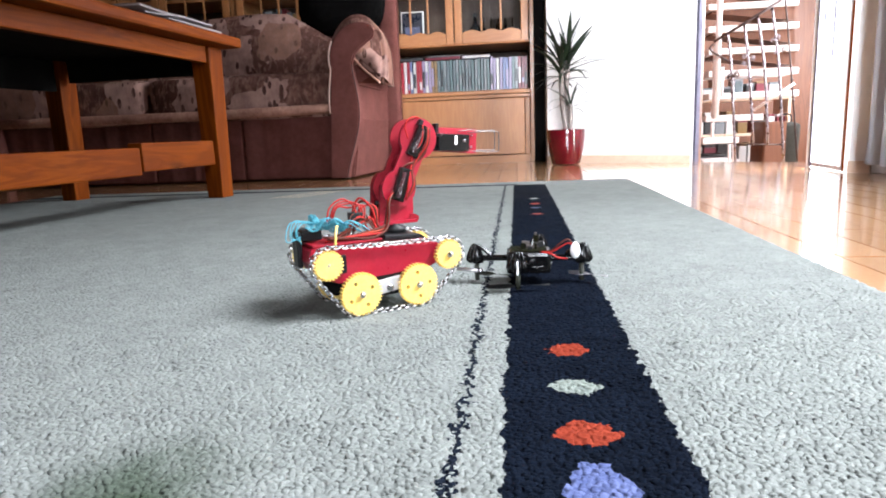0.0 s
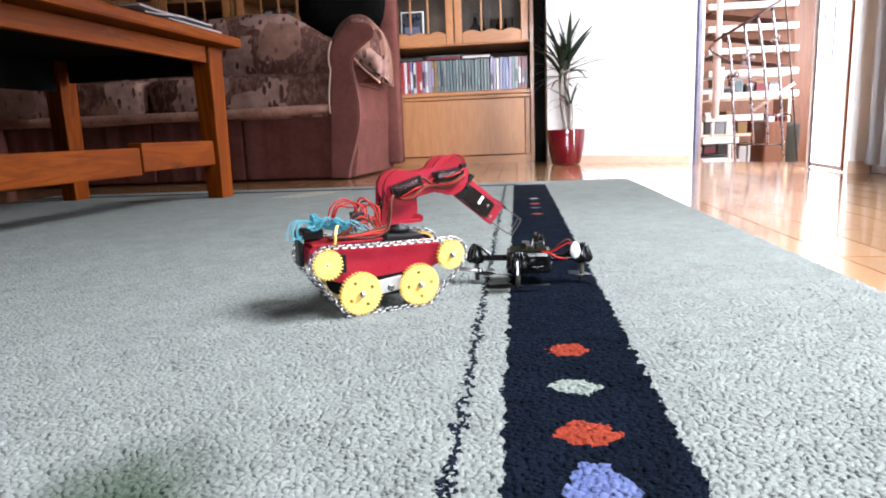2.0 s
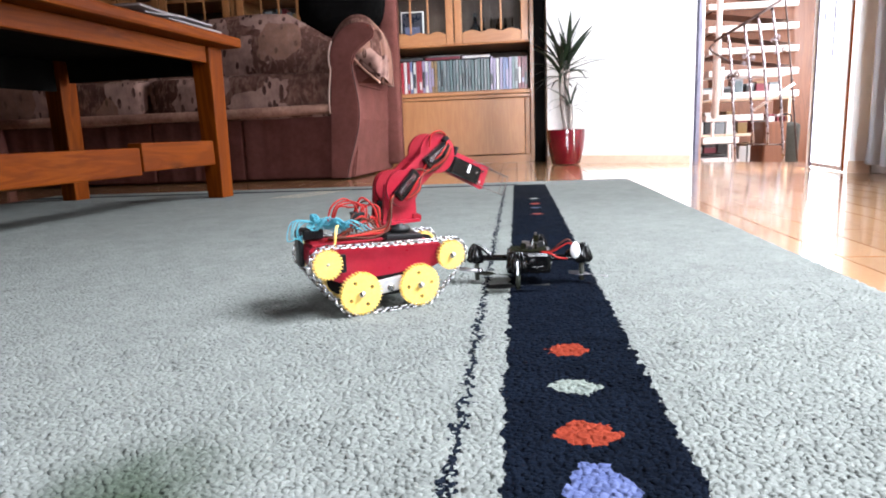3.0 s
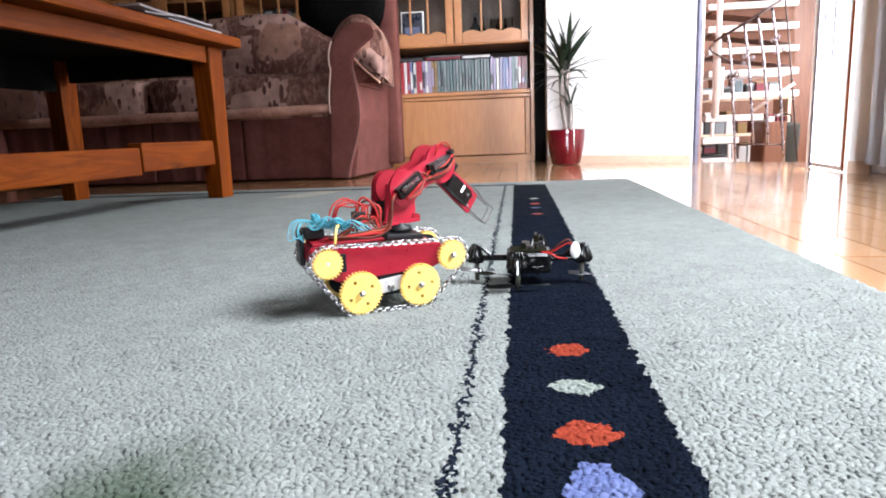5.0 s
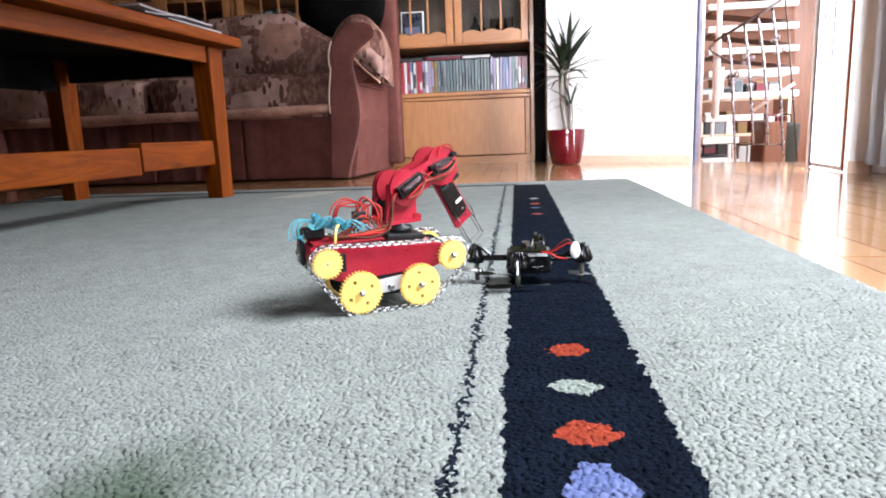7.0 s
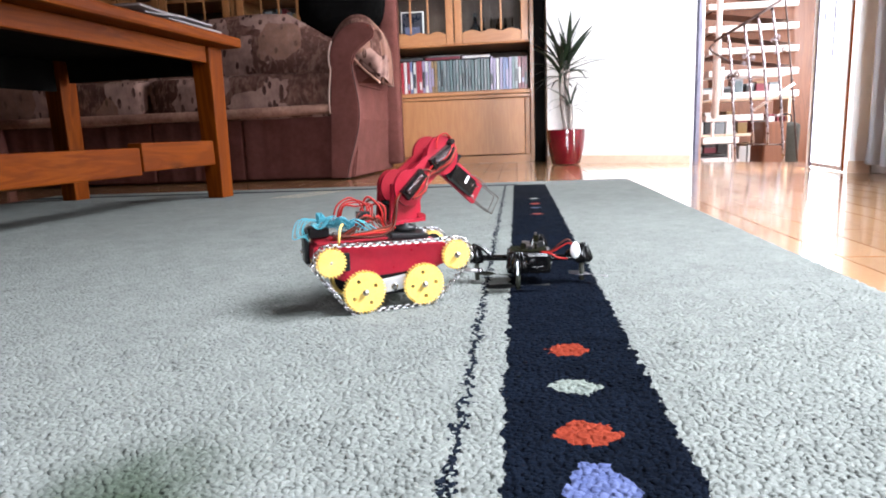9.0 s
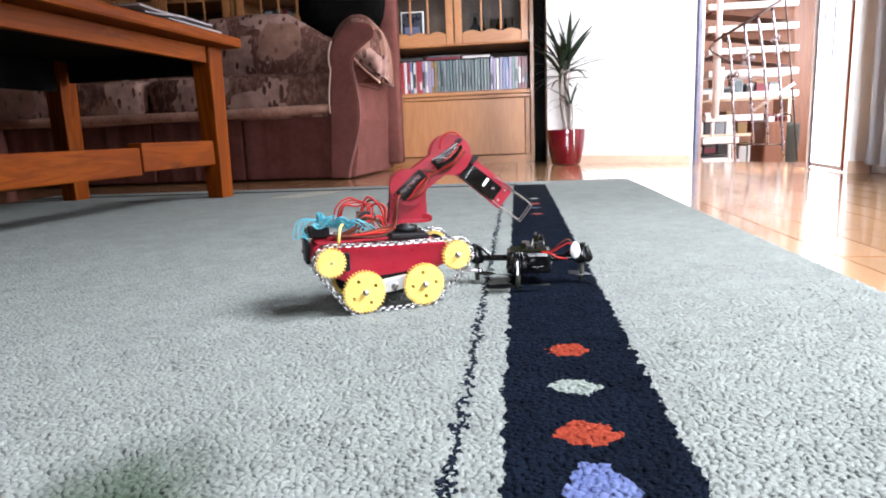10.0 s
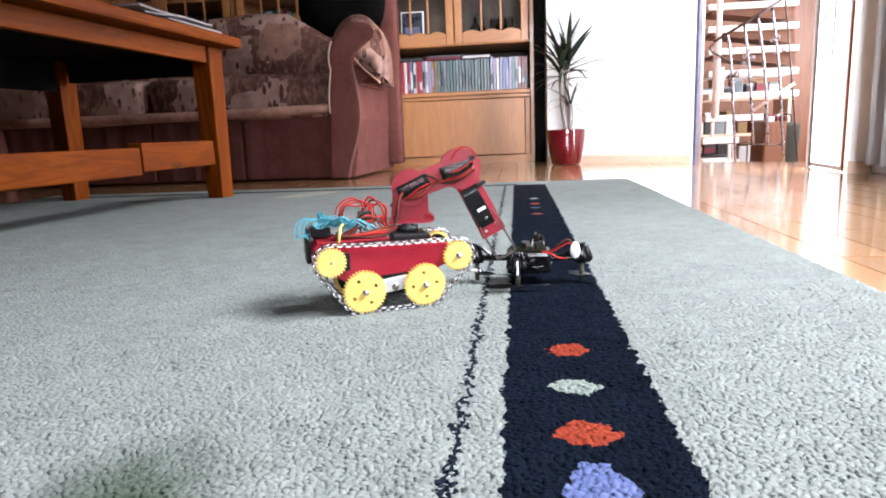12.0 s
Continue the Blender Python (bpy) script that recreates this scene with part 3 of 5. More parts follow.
# ---- coffee table ----
def coffee_table():
    t = thing("coffee_table", "varnished knotty pine coffee table standing on the rug", "table")
    xa, xb, ya, yb = -1.44, -0.868, 0.62, 1.878
    t.matrix_basis = Matrix.Translation((xb, yb, 0)) @ pose(0, 0, 0, 0, 0, -5.0) @ Matrix.Translation((-xb, -yb, 0))
    top = block((xa - 0.045, ya - 0.045, 0.448), (xb + 0.048, yb + 0.035, 0.478), 0.008)
    part("tabletop", top, M_PINE, t)
    # Black board added so the space under the top reads as deep shade.
    part("underside", block((xa + 0.035, ya + 0.035, 0.436), (xb - 0.035, yb - 0.035, 0.4465)), M_MATTEBLACK, t, "black board standing in for the shade under the tabletop")
    for x, y in ((xb - 0.060, yb - 0.072), (xa, yb - 0.072), (xb - 0.060, ya), (xa, ya)):
        leg = block((x, y, RUG - 0.002), (x + 0.060, y + 0.072, 0.446), 0.005)
        for v in leg.verts:
            if v.co.z < 0.05:
                v.co.x += (x + 0.030 - v.co.x) * 0.14
                v.co.y += (y + 0.036 - v.co.y) * 0.16
        part("leg", leg, M_PINE_UP, t)
    part("apron", block((xb - 0.030, ya + 0.074, 0.400), (xb - 0.008, yb - 0.074, 0.446), 0.003), M_PINE, t)
    part("apron", block((xa + 0.008, ya + 0.074, 0.400), (xa + 0.030, yb - 0.074, 0.446), 0.003), M_PINE, t)
    part("apron", block((xa + 0.074, yb - 0.030, 0.400), (xb - 0.074, yb - 0.008, 0.446), 0.003), M_PINE_X, t)
    part("apron", block((xa + 0.074, ya + 0.008, 0.400), (xb - 0.074, ya + 0.030, 0.446), 0.003), M_PINE_X, t)
    part("stretcher", block((xb - 0.054, ya + 0.074, 0.100), (xb - 0.017, yb - 0.40, 0.168), 0.004), M_PINE, t)
    part("stretcher", block((xb - 0.054, yb - 0.398, 0.108), (xb - 0.013, yb - 0.074, 0.179), 0.004), M_PINE, t)
    # Added black boards carry the shade inside the far aprons.
    part("shade_board", block((xa + 0.032, ya + 0.074, 0.345), (xa + 0.050, yb - 0.074, 0.4355), 0.002), M_MATTEBLACK, t, "added black board for the shade under the top")
    part("shade_board", block((xa + 0.074, yb - 0.050, 0.370), (xb - 0.074, yb - 0.032, 0.4355), 0.002), M_MATTEBLACK, t, "added black board for the shade under the top")
    part("stretcher", block((xa + 0.016, ya + 0.074, 0.100), (xa + 0.058, yb - 0.074, 0.165), 0.004), M_PINE, t)
    return t


coffee_table()


def curled_block(w, l, h, rise, lift):
    """A limp paper block, arched along its length, one long edge lifted."""
    n = 12
    bm = bmesh.new()
    rows = []
    for i in range(n + 1):
        u = i / n
        z = rise * math.sin(math.pi * u) ** 2
        ring = []
        for x, zz in ((-w / 2, 0), (w / 2, lift * u * u), (w / 2, lift * u * u + h * (0.6 + 0.4 * u)), (-w / 2, h)):
            ring.append(bm.verts.new((x, -l / 2 + l * u, z + zz)))
        rows.append(ring)
    for a, b in zip(rows, rows[1:]):
        for q in range(4):
            bm.faces.new((a[q], a[(q + 1) % 4], b[(q + 1) % 4], b[q]))
    bm.faces.new(rows[0][::-1])
    bm.faces.new(rows[-1])
    bmesh.ops.recalc_face_normals(bm, faces=bm.faces)
    return bm


def magazines():
    pages = tinted("magazine_pages", (0.22, 0.19, 0.20), 0.6)
    lilac = tinted("magazine_cover_lilac", (0.30, 0.26, 0.31), 0.35)
    grey = tinted("magazine_cover_grey", (0.20, 0.17, 0.19), 0.4)
    spots = ((-0.935, 1.69, -3, grey, 0.004, 0.0, 0.0), (-0.940, 1.63, -9, lilac, 0.003, 0.007, 0.004), (-0.950, 1.56, 3, grey, 0.004, 0.0, 0.008))
    base = 0.4785
    for x, y, a, m, h, rise, lift in spots:
        t = thing("magazine", "creased magazine lying on the coffee table" if not rise else "curled magazine with a pale lilac cover on the coffee table", "magazine", pose(x, y, base, 0, 0, a), group="magazines on the table")
        part("page_block", curled_block(0.19, 0.26, h, rise, lift), pages, t, smooth=False)
        cover = curled_block(0.193, 0.262, 0.0007, rise, lift)
        for v in cover.verts:
            v.co.z += h + 0.0003
        part("cover", cover, m, t)
        base += h + 0.0012 + rise * 0.2


magazines()


# ---- sofa ----
def soft_block(lo, hi, bevel, puff=0.0, seed=0):
    bm = block(lo, hi, bevel)
    bmesh.ops.subdivide_edges(bm, edges=[e for e in bm.edges if e.calc_length() > 0.09], cuts=5, use_grid_fill=True)
    c = (Vector(lo) + Vector(hi)) / 2
    for v in bm.verts:
        k = noise.noise(v.co * 5 + Vector((seed, 0, 0)))
        d = v.co - c
        f = 1 - max(abs(d[i]) / max(1e-6, (hi[i] - lo[i]) / 2) for i in range(3) if (hi[i] - lo[i]) > 0.2)
        v.co += d.normalized() * (k * 0.012 + puff * max(0, f) * 1.2)
    return bm


SOFA_PLACE = Matrix.Translation((0, 0, 0.175)) @ Matrix.Scale(0.93, 4) @ Matrix.Translation((0, 0, -0.175))


def sofa():
    t = thing("sofa", "brown upholstered sofa with a patchwork leaf-print cover", "sofa")
    t.matrix_basis = SOFA_PLACE
    yf = 2.80
    # front panels with soft folds
    for i in range(4):
        x = -0.802 - i * 0.436
        bm = block((x - 0.434, yf + 0.004, -0.006), (x, yf + 0.049, 0.270), 0.008)
        bmesh.ops.subdivide_edges(bm, edges=[e for e in bm.edges if abs(e.verts[0].co.x - e.verts[1].co.x) > 0.3], cuts=40, use_grid_fill=True)
        for v in bm.verts:
            if v.co.y < yf + 0.03:
                v.co.y += 0.005 * noise.noise(Vector((v.co.x * 16, 0, v.co.z * 2))) + 0.003 * noise.noise(Vector((v.co.x * 45, 3, v.co.z * 3)))
        part("skirt_panel", bm, M_SOFA, t, "brown front panel with soft folds", True)
    part("base", block((-2.55, yf + 0.05, -0.006), (-0.80, 3.42, 0.262), 0.01), M_SOFA, t)
    part("seat_cushion", soft_block((-1.66, yf - 0.022, 0.262), (-0.806, 3.28, 0.462), 0.045, 0.02, 1), M_PRINT, t, "patchwork leaf-print seat cushion", True)
    part("seat_cushion", soft_block((-2.50, yf - 0.022, 0.262), (-1.67, 3.28, 0.462), 0.045, 0.02, 2), M_PRINT, t, "patchwork leaf-print seat cushion", True)
    for x0, x1, s in ((-1.62, -0.830, 3), (-2.46, -1.64, 4)):
        lean = Matrix.Translation((0, 3.10, 0.33)) @ Matrix.Rotation(radians(-14), 4, "X") @ Matrix.Translation((0, -3.10, -0.33))
        bm = soft_block((x0, 3.06, 0.33), (x1, 3.24, 0.80 if s == 3 else 0.78), 0.06, 0.05, s)
        bmesh.ops.transform(bm, matrix=lean, verts=bm.verts[:])
        if s == 3:
            for v in bm.verts:
                f = min(1.0, max(0.0, (v.co.x + 1.10) / 0.20))
                v.co.z -= 0.13 * f * f * (3 - 2 * f) * min(1.0, max(0.0, (v.co.z - 0.45) / 0.3))
        part("back_cushion", bm, M_PRINT, t, "patchwork leaf-print back cushion", True)
    part("back_frame", block((-2.55, 3.32, 0.04), (-0.70, 3.46, 0.78), 0.05), M_SOFA, t, smooth=True)

    part("back_post", block((-0.699, 3.36, 0.02), (-0.604, 3.455, 1.02), 0.02), M_SOFA, t, "brown upholstered corner post", True)

    # rolled arm: body, scroll-shaped front panel, printed cover over the roll
    def oval(cx, cz, rx, rz, a0, a1, n):
        return [(cx + rx * math.cos(radians(a0 + (a1 - a0) * i / n)), cz + rz * math.sin(radians(a0 + (a1 - a0) * i / n))) for i in range(n + 1)]

    def seam_line(n=14):
        """The S-shaped seam between front panel and outer side, from the scroll down."""
        return [(-0.682 - 0.050 * (i / n) ** 2.5 + 0.014 * math.sin(2 * math.pi * (i / n - 0.20)), 0.478 - 0.484 * i / n) for i in range(n + 1)]

    for cx, s in ((-0.742, 1), (-2.48, -1)):
        def laid(points):
            return [(cx + s * (x + 0.742), z) for x, z in points]

        body = [(-0.815, -0.006), (-0.800, 0.30)] + oval(-0.672, 0.49, 0.122, 0.155, 185, 5, 14) + [(-0.620, 0.44), (-0.692, 0.40), (-0.688, 0.25), (-0.724, -0.006)]
        bm = slab(laid(body), (), 0.66)
        for v in bm.verts:
            v.co.y += yf + 0.004
            v.co.x += s * (v.co.y - yf) * 0.075
            v.co.x -= s * max(0.0, s * (v.co.x - cx) - 0.07) * 0.8 * (v.co.y - yf) / 0.66
        bmesh.ops.bevel(bm, geom=[e for e in bm.edges if len(e.link_faces) == 2 and e.calc_face_angle(0) > 1.0], offset=0.006, segments=2, affect="EDGES")
        arm = part("arm", bm, M_SOFA, t, "brown upholstered rolled arm")
        face = [(-0.821, -0.006), (-0.804, 0.28)] + oval(-0.660, 0.50, 0.130, 0.150, 192, 62, 14) + oval(-0.622, 0.604, 0.030, 0.030, 50, -70, 6) + [(-0.655, 0.545), (-0.680, 0.520)] + seam_line()
        bm = slab(laid(face), (), 0.060, Matrix.Translation((0, yf - 0.050, 0)))
        bmesh.ops.bevel(bm, geom=[e for e in bm.edges if len(e.link_faces) == 2 and e.calc_face_angle(0) > 0.9 and all(v.co.y < yf - 0.04 for v in e.verts)], offset=0.006, segments=2, affect="EDGES")
        part("front_panel", bm, M_SOFA, arm, "scroll-shaped brown front panel")
        part("seam", tube([(x, yf - 0.049, z) for x, z in laid(seam_line())], 0.0022, 5), M_SEAM, arm, "dark corded seam", True)
        bundle = oval(-0.675, 0.50, 0.127, 0.185, 196, -36, 30)
        bm = slab(laid(bundle + [(-0.610, 0.428), (-0.650, 0.462), (-0.690, 0.500)]), (), 0.46)
        bmesh.ops.bevel(bm, geom=[e for e in bm.edges if len(e.link_faces) == 2 and e.calc_face_angle(0) > 1.0], offset=0.020, segments=4, affect="EDGES")
        bmesh.ops.subdivide_edges(bm, edges=[e for e in bm.edges if e.calc_length() > 0.3], cuts=14, use_grid_fill=True)
        for v in bm.verts:
            v.co.y += yf - 0.030
            v.co.x += s * (v.co.y - yf) * 0.075
            v.co.x -= s * max(0.0, s * (v.co.x - cx) - 0.04) * 0.5 * (v.co.y - yf) / 0.43
            low = max(0.0, 0.56 - v.co.z)
            v.co += Vector((noise.noise(v.co * 9), noise.noise(v.co * 13 + Vector((7, 0, 0))), noise.noise(v.co * 7))) * (0.006 + 0.05 * low)
        part("arm_cover", bm, M_PRINT, arm, "patchwork leaf-print arm cover hanging over the roll", True)
        part("cover_hem", tube([(x, yf - 0.034, z) for x, z in laid([(-0.688, 0.503), (-0.650, 0.459), (-0.610, 0.425), (-0.578, 0.396)])], 0.0055, 6), M_HEM, arm, "tan hem of the arm cover", True)
        edge = [(-0.806, 0.275), (-0.804, 0.36)] + oval(-0.660, 0.50, 0.136, 0.157, 196, 150, 6)
        part("piping", tube([(x, yf - 0.047, z) for x, z in laid(edge)], 0.0042, 6), M_PIPING, arm, "pale cover hem", True)
    part("front_hem", tube([(-0.812, yf - 0.026, 0.300), (-1.1, yf - 0.031, 0.294), (-1.5, yf - 0.030, 0.290), (-2.4, yf - 0.028, 0.292)], 0.022, 8), M_HEM, t, "tan rolled edge of the printed cover", True)
    for x in (-0.78, -2.42):
        for y in (2.86, 3.36):
            part("foot", lathe([(0, -0.0131), (0.018, -0.0131), (0.022, -0.004), (0, -0.004)], 12, m=Matrix.Translation((x, y, 0))), M_DARK, t)
    return t


sofa()


def black_bag():
    bm = bmesh.new()
    bmesh.ops.create_icosphere(bm, subdivisions=5, radius=1)
    for v in bm.verts:
        c = [math.copysign(abs(q) ** 0.62, q) for q in v.co]
        k = 1 + 0.05 * noise.noise(v.co * 1.9) + 0.03 * noise.noise(v.co * 6)
        v.co = Vector((c[0] * 0.215 * k, c[1] * 0.10 * k, c[2] * 0.16 * k))
    t = thing("black_bag", "soft black cloth bag lying along the sofa back", "bag", SOFA_PLACE @ pose(-0.858, 3.275, 0.838))
    part("body", bm, M_BLACKCLOTH, t, smooth=True)
    part("strap", tube([(-0.17, -0.02, 0.10), (-0.10, -0.03, 0.20), (0.10, -0.03, 0.20), (0.17, -0.02, 0.10)], 0.010, 6), M_BLACKCLOTH, t, smooth=True)


black_bag()


# ---- wall unit ----
def cabinet_unit(name, x0, x1, label):
    t = thing(name, label, "bookcase")
    yf, yb = 3.52, 3.90
    for x in (x0, x1 - 0.020):
        part("side_panel", block((x, yf + 0.002, 0), (x + 0.020, yb, 2.05), 0.002), M_OAK, t)
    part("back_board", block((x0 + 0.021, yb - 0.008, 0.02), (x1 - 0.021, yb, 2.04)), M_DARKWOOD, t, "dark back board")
    part("plinth", block((x0 + 0.021, yf + 0.010, 0.0), (x1 - 0.021, yf + 0.025, 0.040)), M_OAK_X, t)
    part("flap_door", block((x0 + 0.024, yf - 0.004, 0.045), (x1 - 0.052, yf + 0.014, 0.345), 0.003), M_OAK, t, "plain oak veneer flap door")
    part("rail", block((x0 + 0.021, yf - 0.002, 0.349), (x1 - 0.021, yf + 0.016, 0.366), 0.002), M_OAK_X, t)
    part("stile", block((x1 - 0.049, yf - 0.003, 0.042), (x1 - 0.023, yf + 0.014, 0.346), 0.003), M_OAK, t)
    part("shelf", block((x0 + 0.021, yf - 0.014, 0.368), (x1 - 0.021, yb - 0.009, 0.390), 0.005), M_OAK_X, t)
    part("shelf", block((x0 + 0.021, yf + 0.004, 0.628), (x1 - 0.021, yb - 0.009, 0.646), 0.002), M_OAK_X, t)
    for z in (0.95, 1.30, 1.66):
        part("shelf", block((x0 + 0.021, yf + 0.05, z), (x1 - 0.021, yb - 0.009, z + 0.018), 0.002), M_OAK_X, t)
    part("top", block((x0 - 0.01, yf - 0.02, 2.051), (x1 + 0.01, yb, 2.08), 0.005), M_OAK_X, t)
    mid = (x0 + x1) / 2 - 0.02
    for a, b, mulls in ((x0 + 0.012, mid - 0.003, 2), (mid + 0.003, x1 - 0.026, 2)):
        d = part("glass_door", block((a, yf - 0.006, 0.635), (a + 0.040, yf + 0.012, 1.70), 0.004), M_OAK, t, "oak-framed glass door")
        part("stile", block((b - 0.040, yf - 0.006, 0.635), (b, yf + 0.012, 1.70), 0.004), M_OAK, d)
        # lower rail with a wavy upper edge
        n = 16
        w = b - a - 0.082
        outline = [(a + 0.041, 0.635)] + [(b - 0.041, 0.635)]
        outline += [(b - 0.041 - w * i / n, 0.690 + 0.016 * abs(math.sin(3 * math.pi * i / n)) * (1 if i else 0)) for i in range(n + 1)]
        part("door_rail", slab(outline, (), 0.017, Matrix.Translation((0, yf - 0.005, 0))), M_OAK_X, d, "wavy-edged lower door rail")
        part("door_rail", block((a + 0.041, yf - 0.005, 1.64), (b - 0.041, yf + 0.011, 1.70), 0.003), M_OAK_X, d)
        for i in range(mulls):
            x = a + 0.041 + w * (i + 1) / (mulls + 1)
            part("glazing_bar", block((x - 0.005, yf - 0.002, 0.70), (x + 0.005, yf + 0.006, 1.639), 0.002), M_OAK, d)
        pane = part("pane", block((a + 0.041, yf + 0.0065, 0.69), (b - 0.041, yf + 0.0095, 1.639)), M_GLASS, d, "clear glass pane")
        pane.visible_shadow = False
    part("lip_moulding", tube([(x0 + 0.012, yf - 0.006, 0.634), (x1 - 0.026, yf - 0.006, 0.634)], 0.006, 6), M_OAK_X, t)
    return t


cabinet_unit("wall_unit", -0.70, 0.100, "oak-veneer wall unit with a half-full media shelf and glass doors")
cabinet_unit("wall_unit", -2.362, -1.532, "oak-veneer wall unit at the far end behind the sofa")
# Added black strip gives the gap beside the unit its dark shade.
tagged(part("gap_shade_strip", block((0.104, 3.56, 0.002), (0.158, 3.90, 2.05), 0.002), M_MATTEBLACK), "black strip put in for the shade between wall unit and wall", "board")
cabinet_unit("wall_unit", -1.53, -0.702, "oak-veneer wall unit standing behind the sofa")

SPINES = {k: tinted("case_" + k, tuple(0.72 * v for v in c), 0.35) for k, c in dict(red=(0.42, 0.03, 0.05), white=(0.72, 0.70, 0.70), slate=(0.12, 0.16, 0.18), teal=(0.10, 0.16, 0.17), grey=(0.24, 0.26, 0.28),
          lilac=(0.36, 0.30, 0.46), blue=(0.13, 0.17, 0.34), brown=(0.28, 0.17, 0.07), wine=(0.22, 0.03, 0.05), black=(0.03, 0.03, 0.035)).items()}


def disc_case():
    """A disc case standing upright, its spine towards -y; the spine is 15 mm wide."""
    bm = block((-0.0072, 0.0, 0.0), (0.0072, 0.135, 0.19), 0.0015)
    for f in bm.faces:
        f.smooth = False
    return bm


CASE = bpy.data.meshes.new("disc_case")
bm = disc_case()
bm.to_mesh(CASE)
bm.free()
SPINE_MESH = bpy.data.meshes.new("spine_label")
bm = block((-0.0055, -0.0007, 0.012), (0.0055, 0.0002, 0.155))
bm.to_mesh(SPINE_MESH)
bm.free()


def cases():
    order = ["red", "white", "red", "blue", "white", "red", "red", "lilac", "white", "lilac", "brown", "brown"] + ["slate", "teal", "grey", "slate", "teal", "slate", "grey", "teal", "slate", "grey", "slate", "teal", "grey", "teal", "slate", "grey", "teal"]
    order += ["lilac", "lilac", "white", "lilac", "blue", "blue", "lilac", "teal", "grey", "wine", "wine", "wine"]
    words = {"red": "bright red", "white": "white", "blue": "dark blue", "lilac": "pale lilac", "brown": "tan brown", "slate": "dark slate", "teal": "dark teal", "grey": "grey", "wine": "wine-red", "black": "black"}
    rnd = random.Random(3)
    shared = {}
    x = -0.630
    for i, k in enumerate(order):
        x += 0.0168
        if k not in shared:
            shared[k] = CASE.copy()
            shared[k].materials.append(SPINES[k])
        s = 0.87 + 0.03 * rnd.random()
        ob = new("disc_case", shared[k])
        ob.matrix_basis = pose(x, 3.535 + 0.006 * rnd.random(), 0.3905, 0, rnd.uniform(-0.6, 0.6), 0) @ Matrix.Diagonal((1, 1, s, 1))
        tagged(ob, words[k] + " disc case standing in a row on the oak shelf", "disc case", "disc cases on the shelf")
        lm = SPINE_MESH.copy()
        lm.materials.append(SPINES[rnd.choice(["slate", "teal", "black", "grey", k]) if k in ("slate", "teal", "grey") else rnd.choice(["white", "lilac", "black", k, k])])
        lab = new("spine_label", lm)
        lab.parent = ob
        z0, zl = rnd.uniform(0, 0.3), rnd.uniform(0.2, 0.75)
        lab.matrix_basis = Matrix.Translation((0, 0, 0.012 + 0.1 * z0)) @ Matrix.Diagonal((1, 1, zl, 1))
    z = 0.3905 + 0.19 * 0.905 + 0.0008
    for x, y, w, h, k, n in ((-0.565, 3.60, 0.14, 0.016, "black", 1), (-0.385, 3.60, 0.19, 0.013, "wine", 1), (-0.205, 3.60, 0.15, 0.016, "lilac", 1), (-0.385, 3.61, 0.18, 0.010, "black", 2)):
        zz = z + (0.0135 if n == 2 else 0)
        t = thing("lying_case", words[k] + " case lying flat on top of the upright cases", "disc case", pose(x, y, zz, 0, 0, rnd.uniform(-6, 6)))
        part("cover", block((-w / 2, -0.06, 0), (w / 2, 0.07, h), 0.002), SPINES[k], t)
        part("leaves", block((-w / 2 + 0.003, -0.0606, 0.002), (w / 2 - 0.003, -0.055, h - 0.002)), SPINES["white" if k == "lilac" else k], t)


cases()


def cabinet_contents():
    t = thing("photo_frame", "white-bordered framed dark blue picture behind glass", "picture frame", pose(-0.557, 3.60, 0.6465, -5))
    part("border", block((-0.064, 0, 0), (0.064, 0.012, 0.190), 0.006), SPINES["white"], t, "rounded white border")
    part("picture", block((-0.056, -0.0025, 0.009), (0.056, 0.0, 0.181)), tinted("picture_blue", (0.012, 0.014, 0.026), 0.3), t)
    part("picture_detail", block((-0.040, -0.0042, 0.055), (0.042, -0.0027, 0.105), 0.001), tinted("picture_pale", (0.07, 0.08, 0.15), 0.4), t)
    for x, h, r in ((-0.105, 0.13, 0.026), (-0.07, 0.10, 0.030), (-0.03, 0.13, 0.024)):
        t = thing("drinking_glass", "clear drinking glass in the cabinet", "glass", pose(x, 3.66, 0.6465), group="glasses in the cabinet")
        part("bowl", lathe([(0, 0), (r * 0.8, 0), (r, h), (r - 0.002, h), (r * 0.8 - 0.002, 0.006), (0, 0.006)], 20), M_GLASS, t, smooth=True)
    for x, h in ((-0.215, 0.15), (-0.175, 0.12)):
        t = thing("bottle", "dark glass bottle in the cabinet", "bottle", pose(x, 3.68, 0.6465), group="bottles in the cabinet")
        part("body", lathe([(0, 0), (0.026, 0), (0.028, h * 0.6), (0.011, h * 0.78), (0.010, h), (0, h)], 18), M_GLOSSBLACK, t, smooth=True)
        part("cap", lathe([(0, h + 0.0005), (0.0125, h + 0.0005), (0.0125, h + 0.02), (0, h + 0.02)], 14), M_DARK, t)
    x = -1.42
    rnd = random.Random(5)
    for i in range(16):
        w, h, k = rnd.uniform(0.018, 0.04), rnd.uniform(0.19, 0.25), rnd.choice(["slate", "brown", "white", "wine", "grey", "black"])
        t = thing("book", "upright " + {"slate": "dark slate", "brown": "tan", "white": "white", "wine": "wine-red", "grey": "grey", "black": "black"}[k] + " book behind the sofa", "book", pose(x + w / 2, 3.60, 0.6465), group="books behind the sofa")
        part("cover", block((-w / 2, 0, 0), (w / 2, 0.16, h), 0.002), SPINES[k], t)
        part("page_block", block((-w / 2 + 0.002, 0.004, h - 0.003), (w / 2 - 0.002, 0.158, h + 0.0006)), M_PAPER, t)
        x += w + 0.002


cabinet_contents()


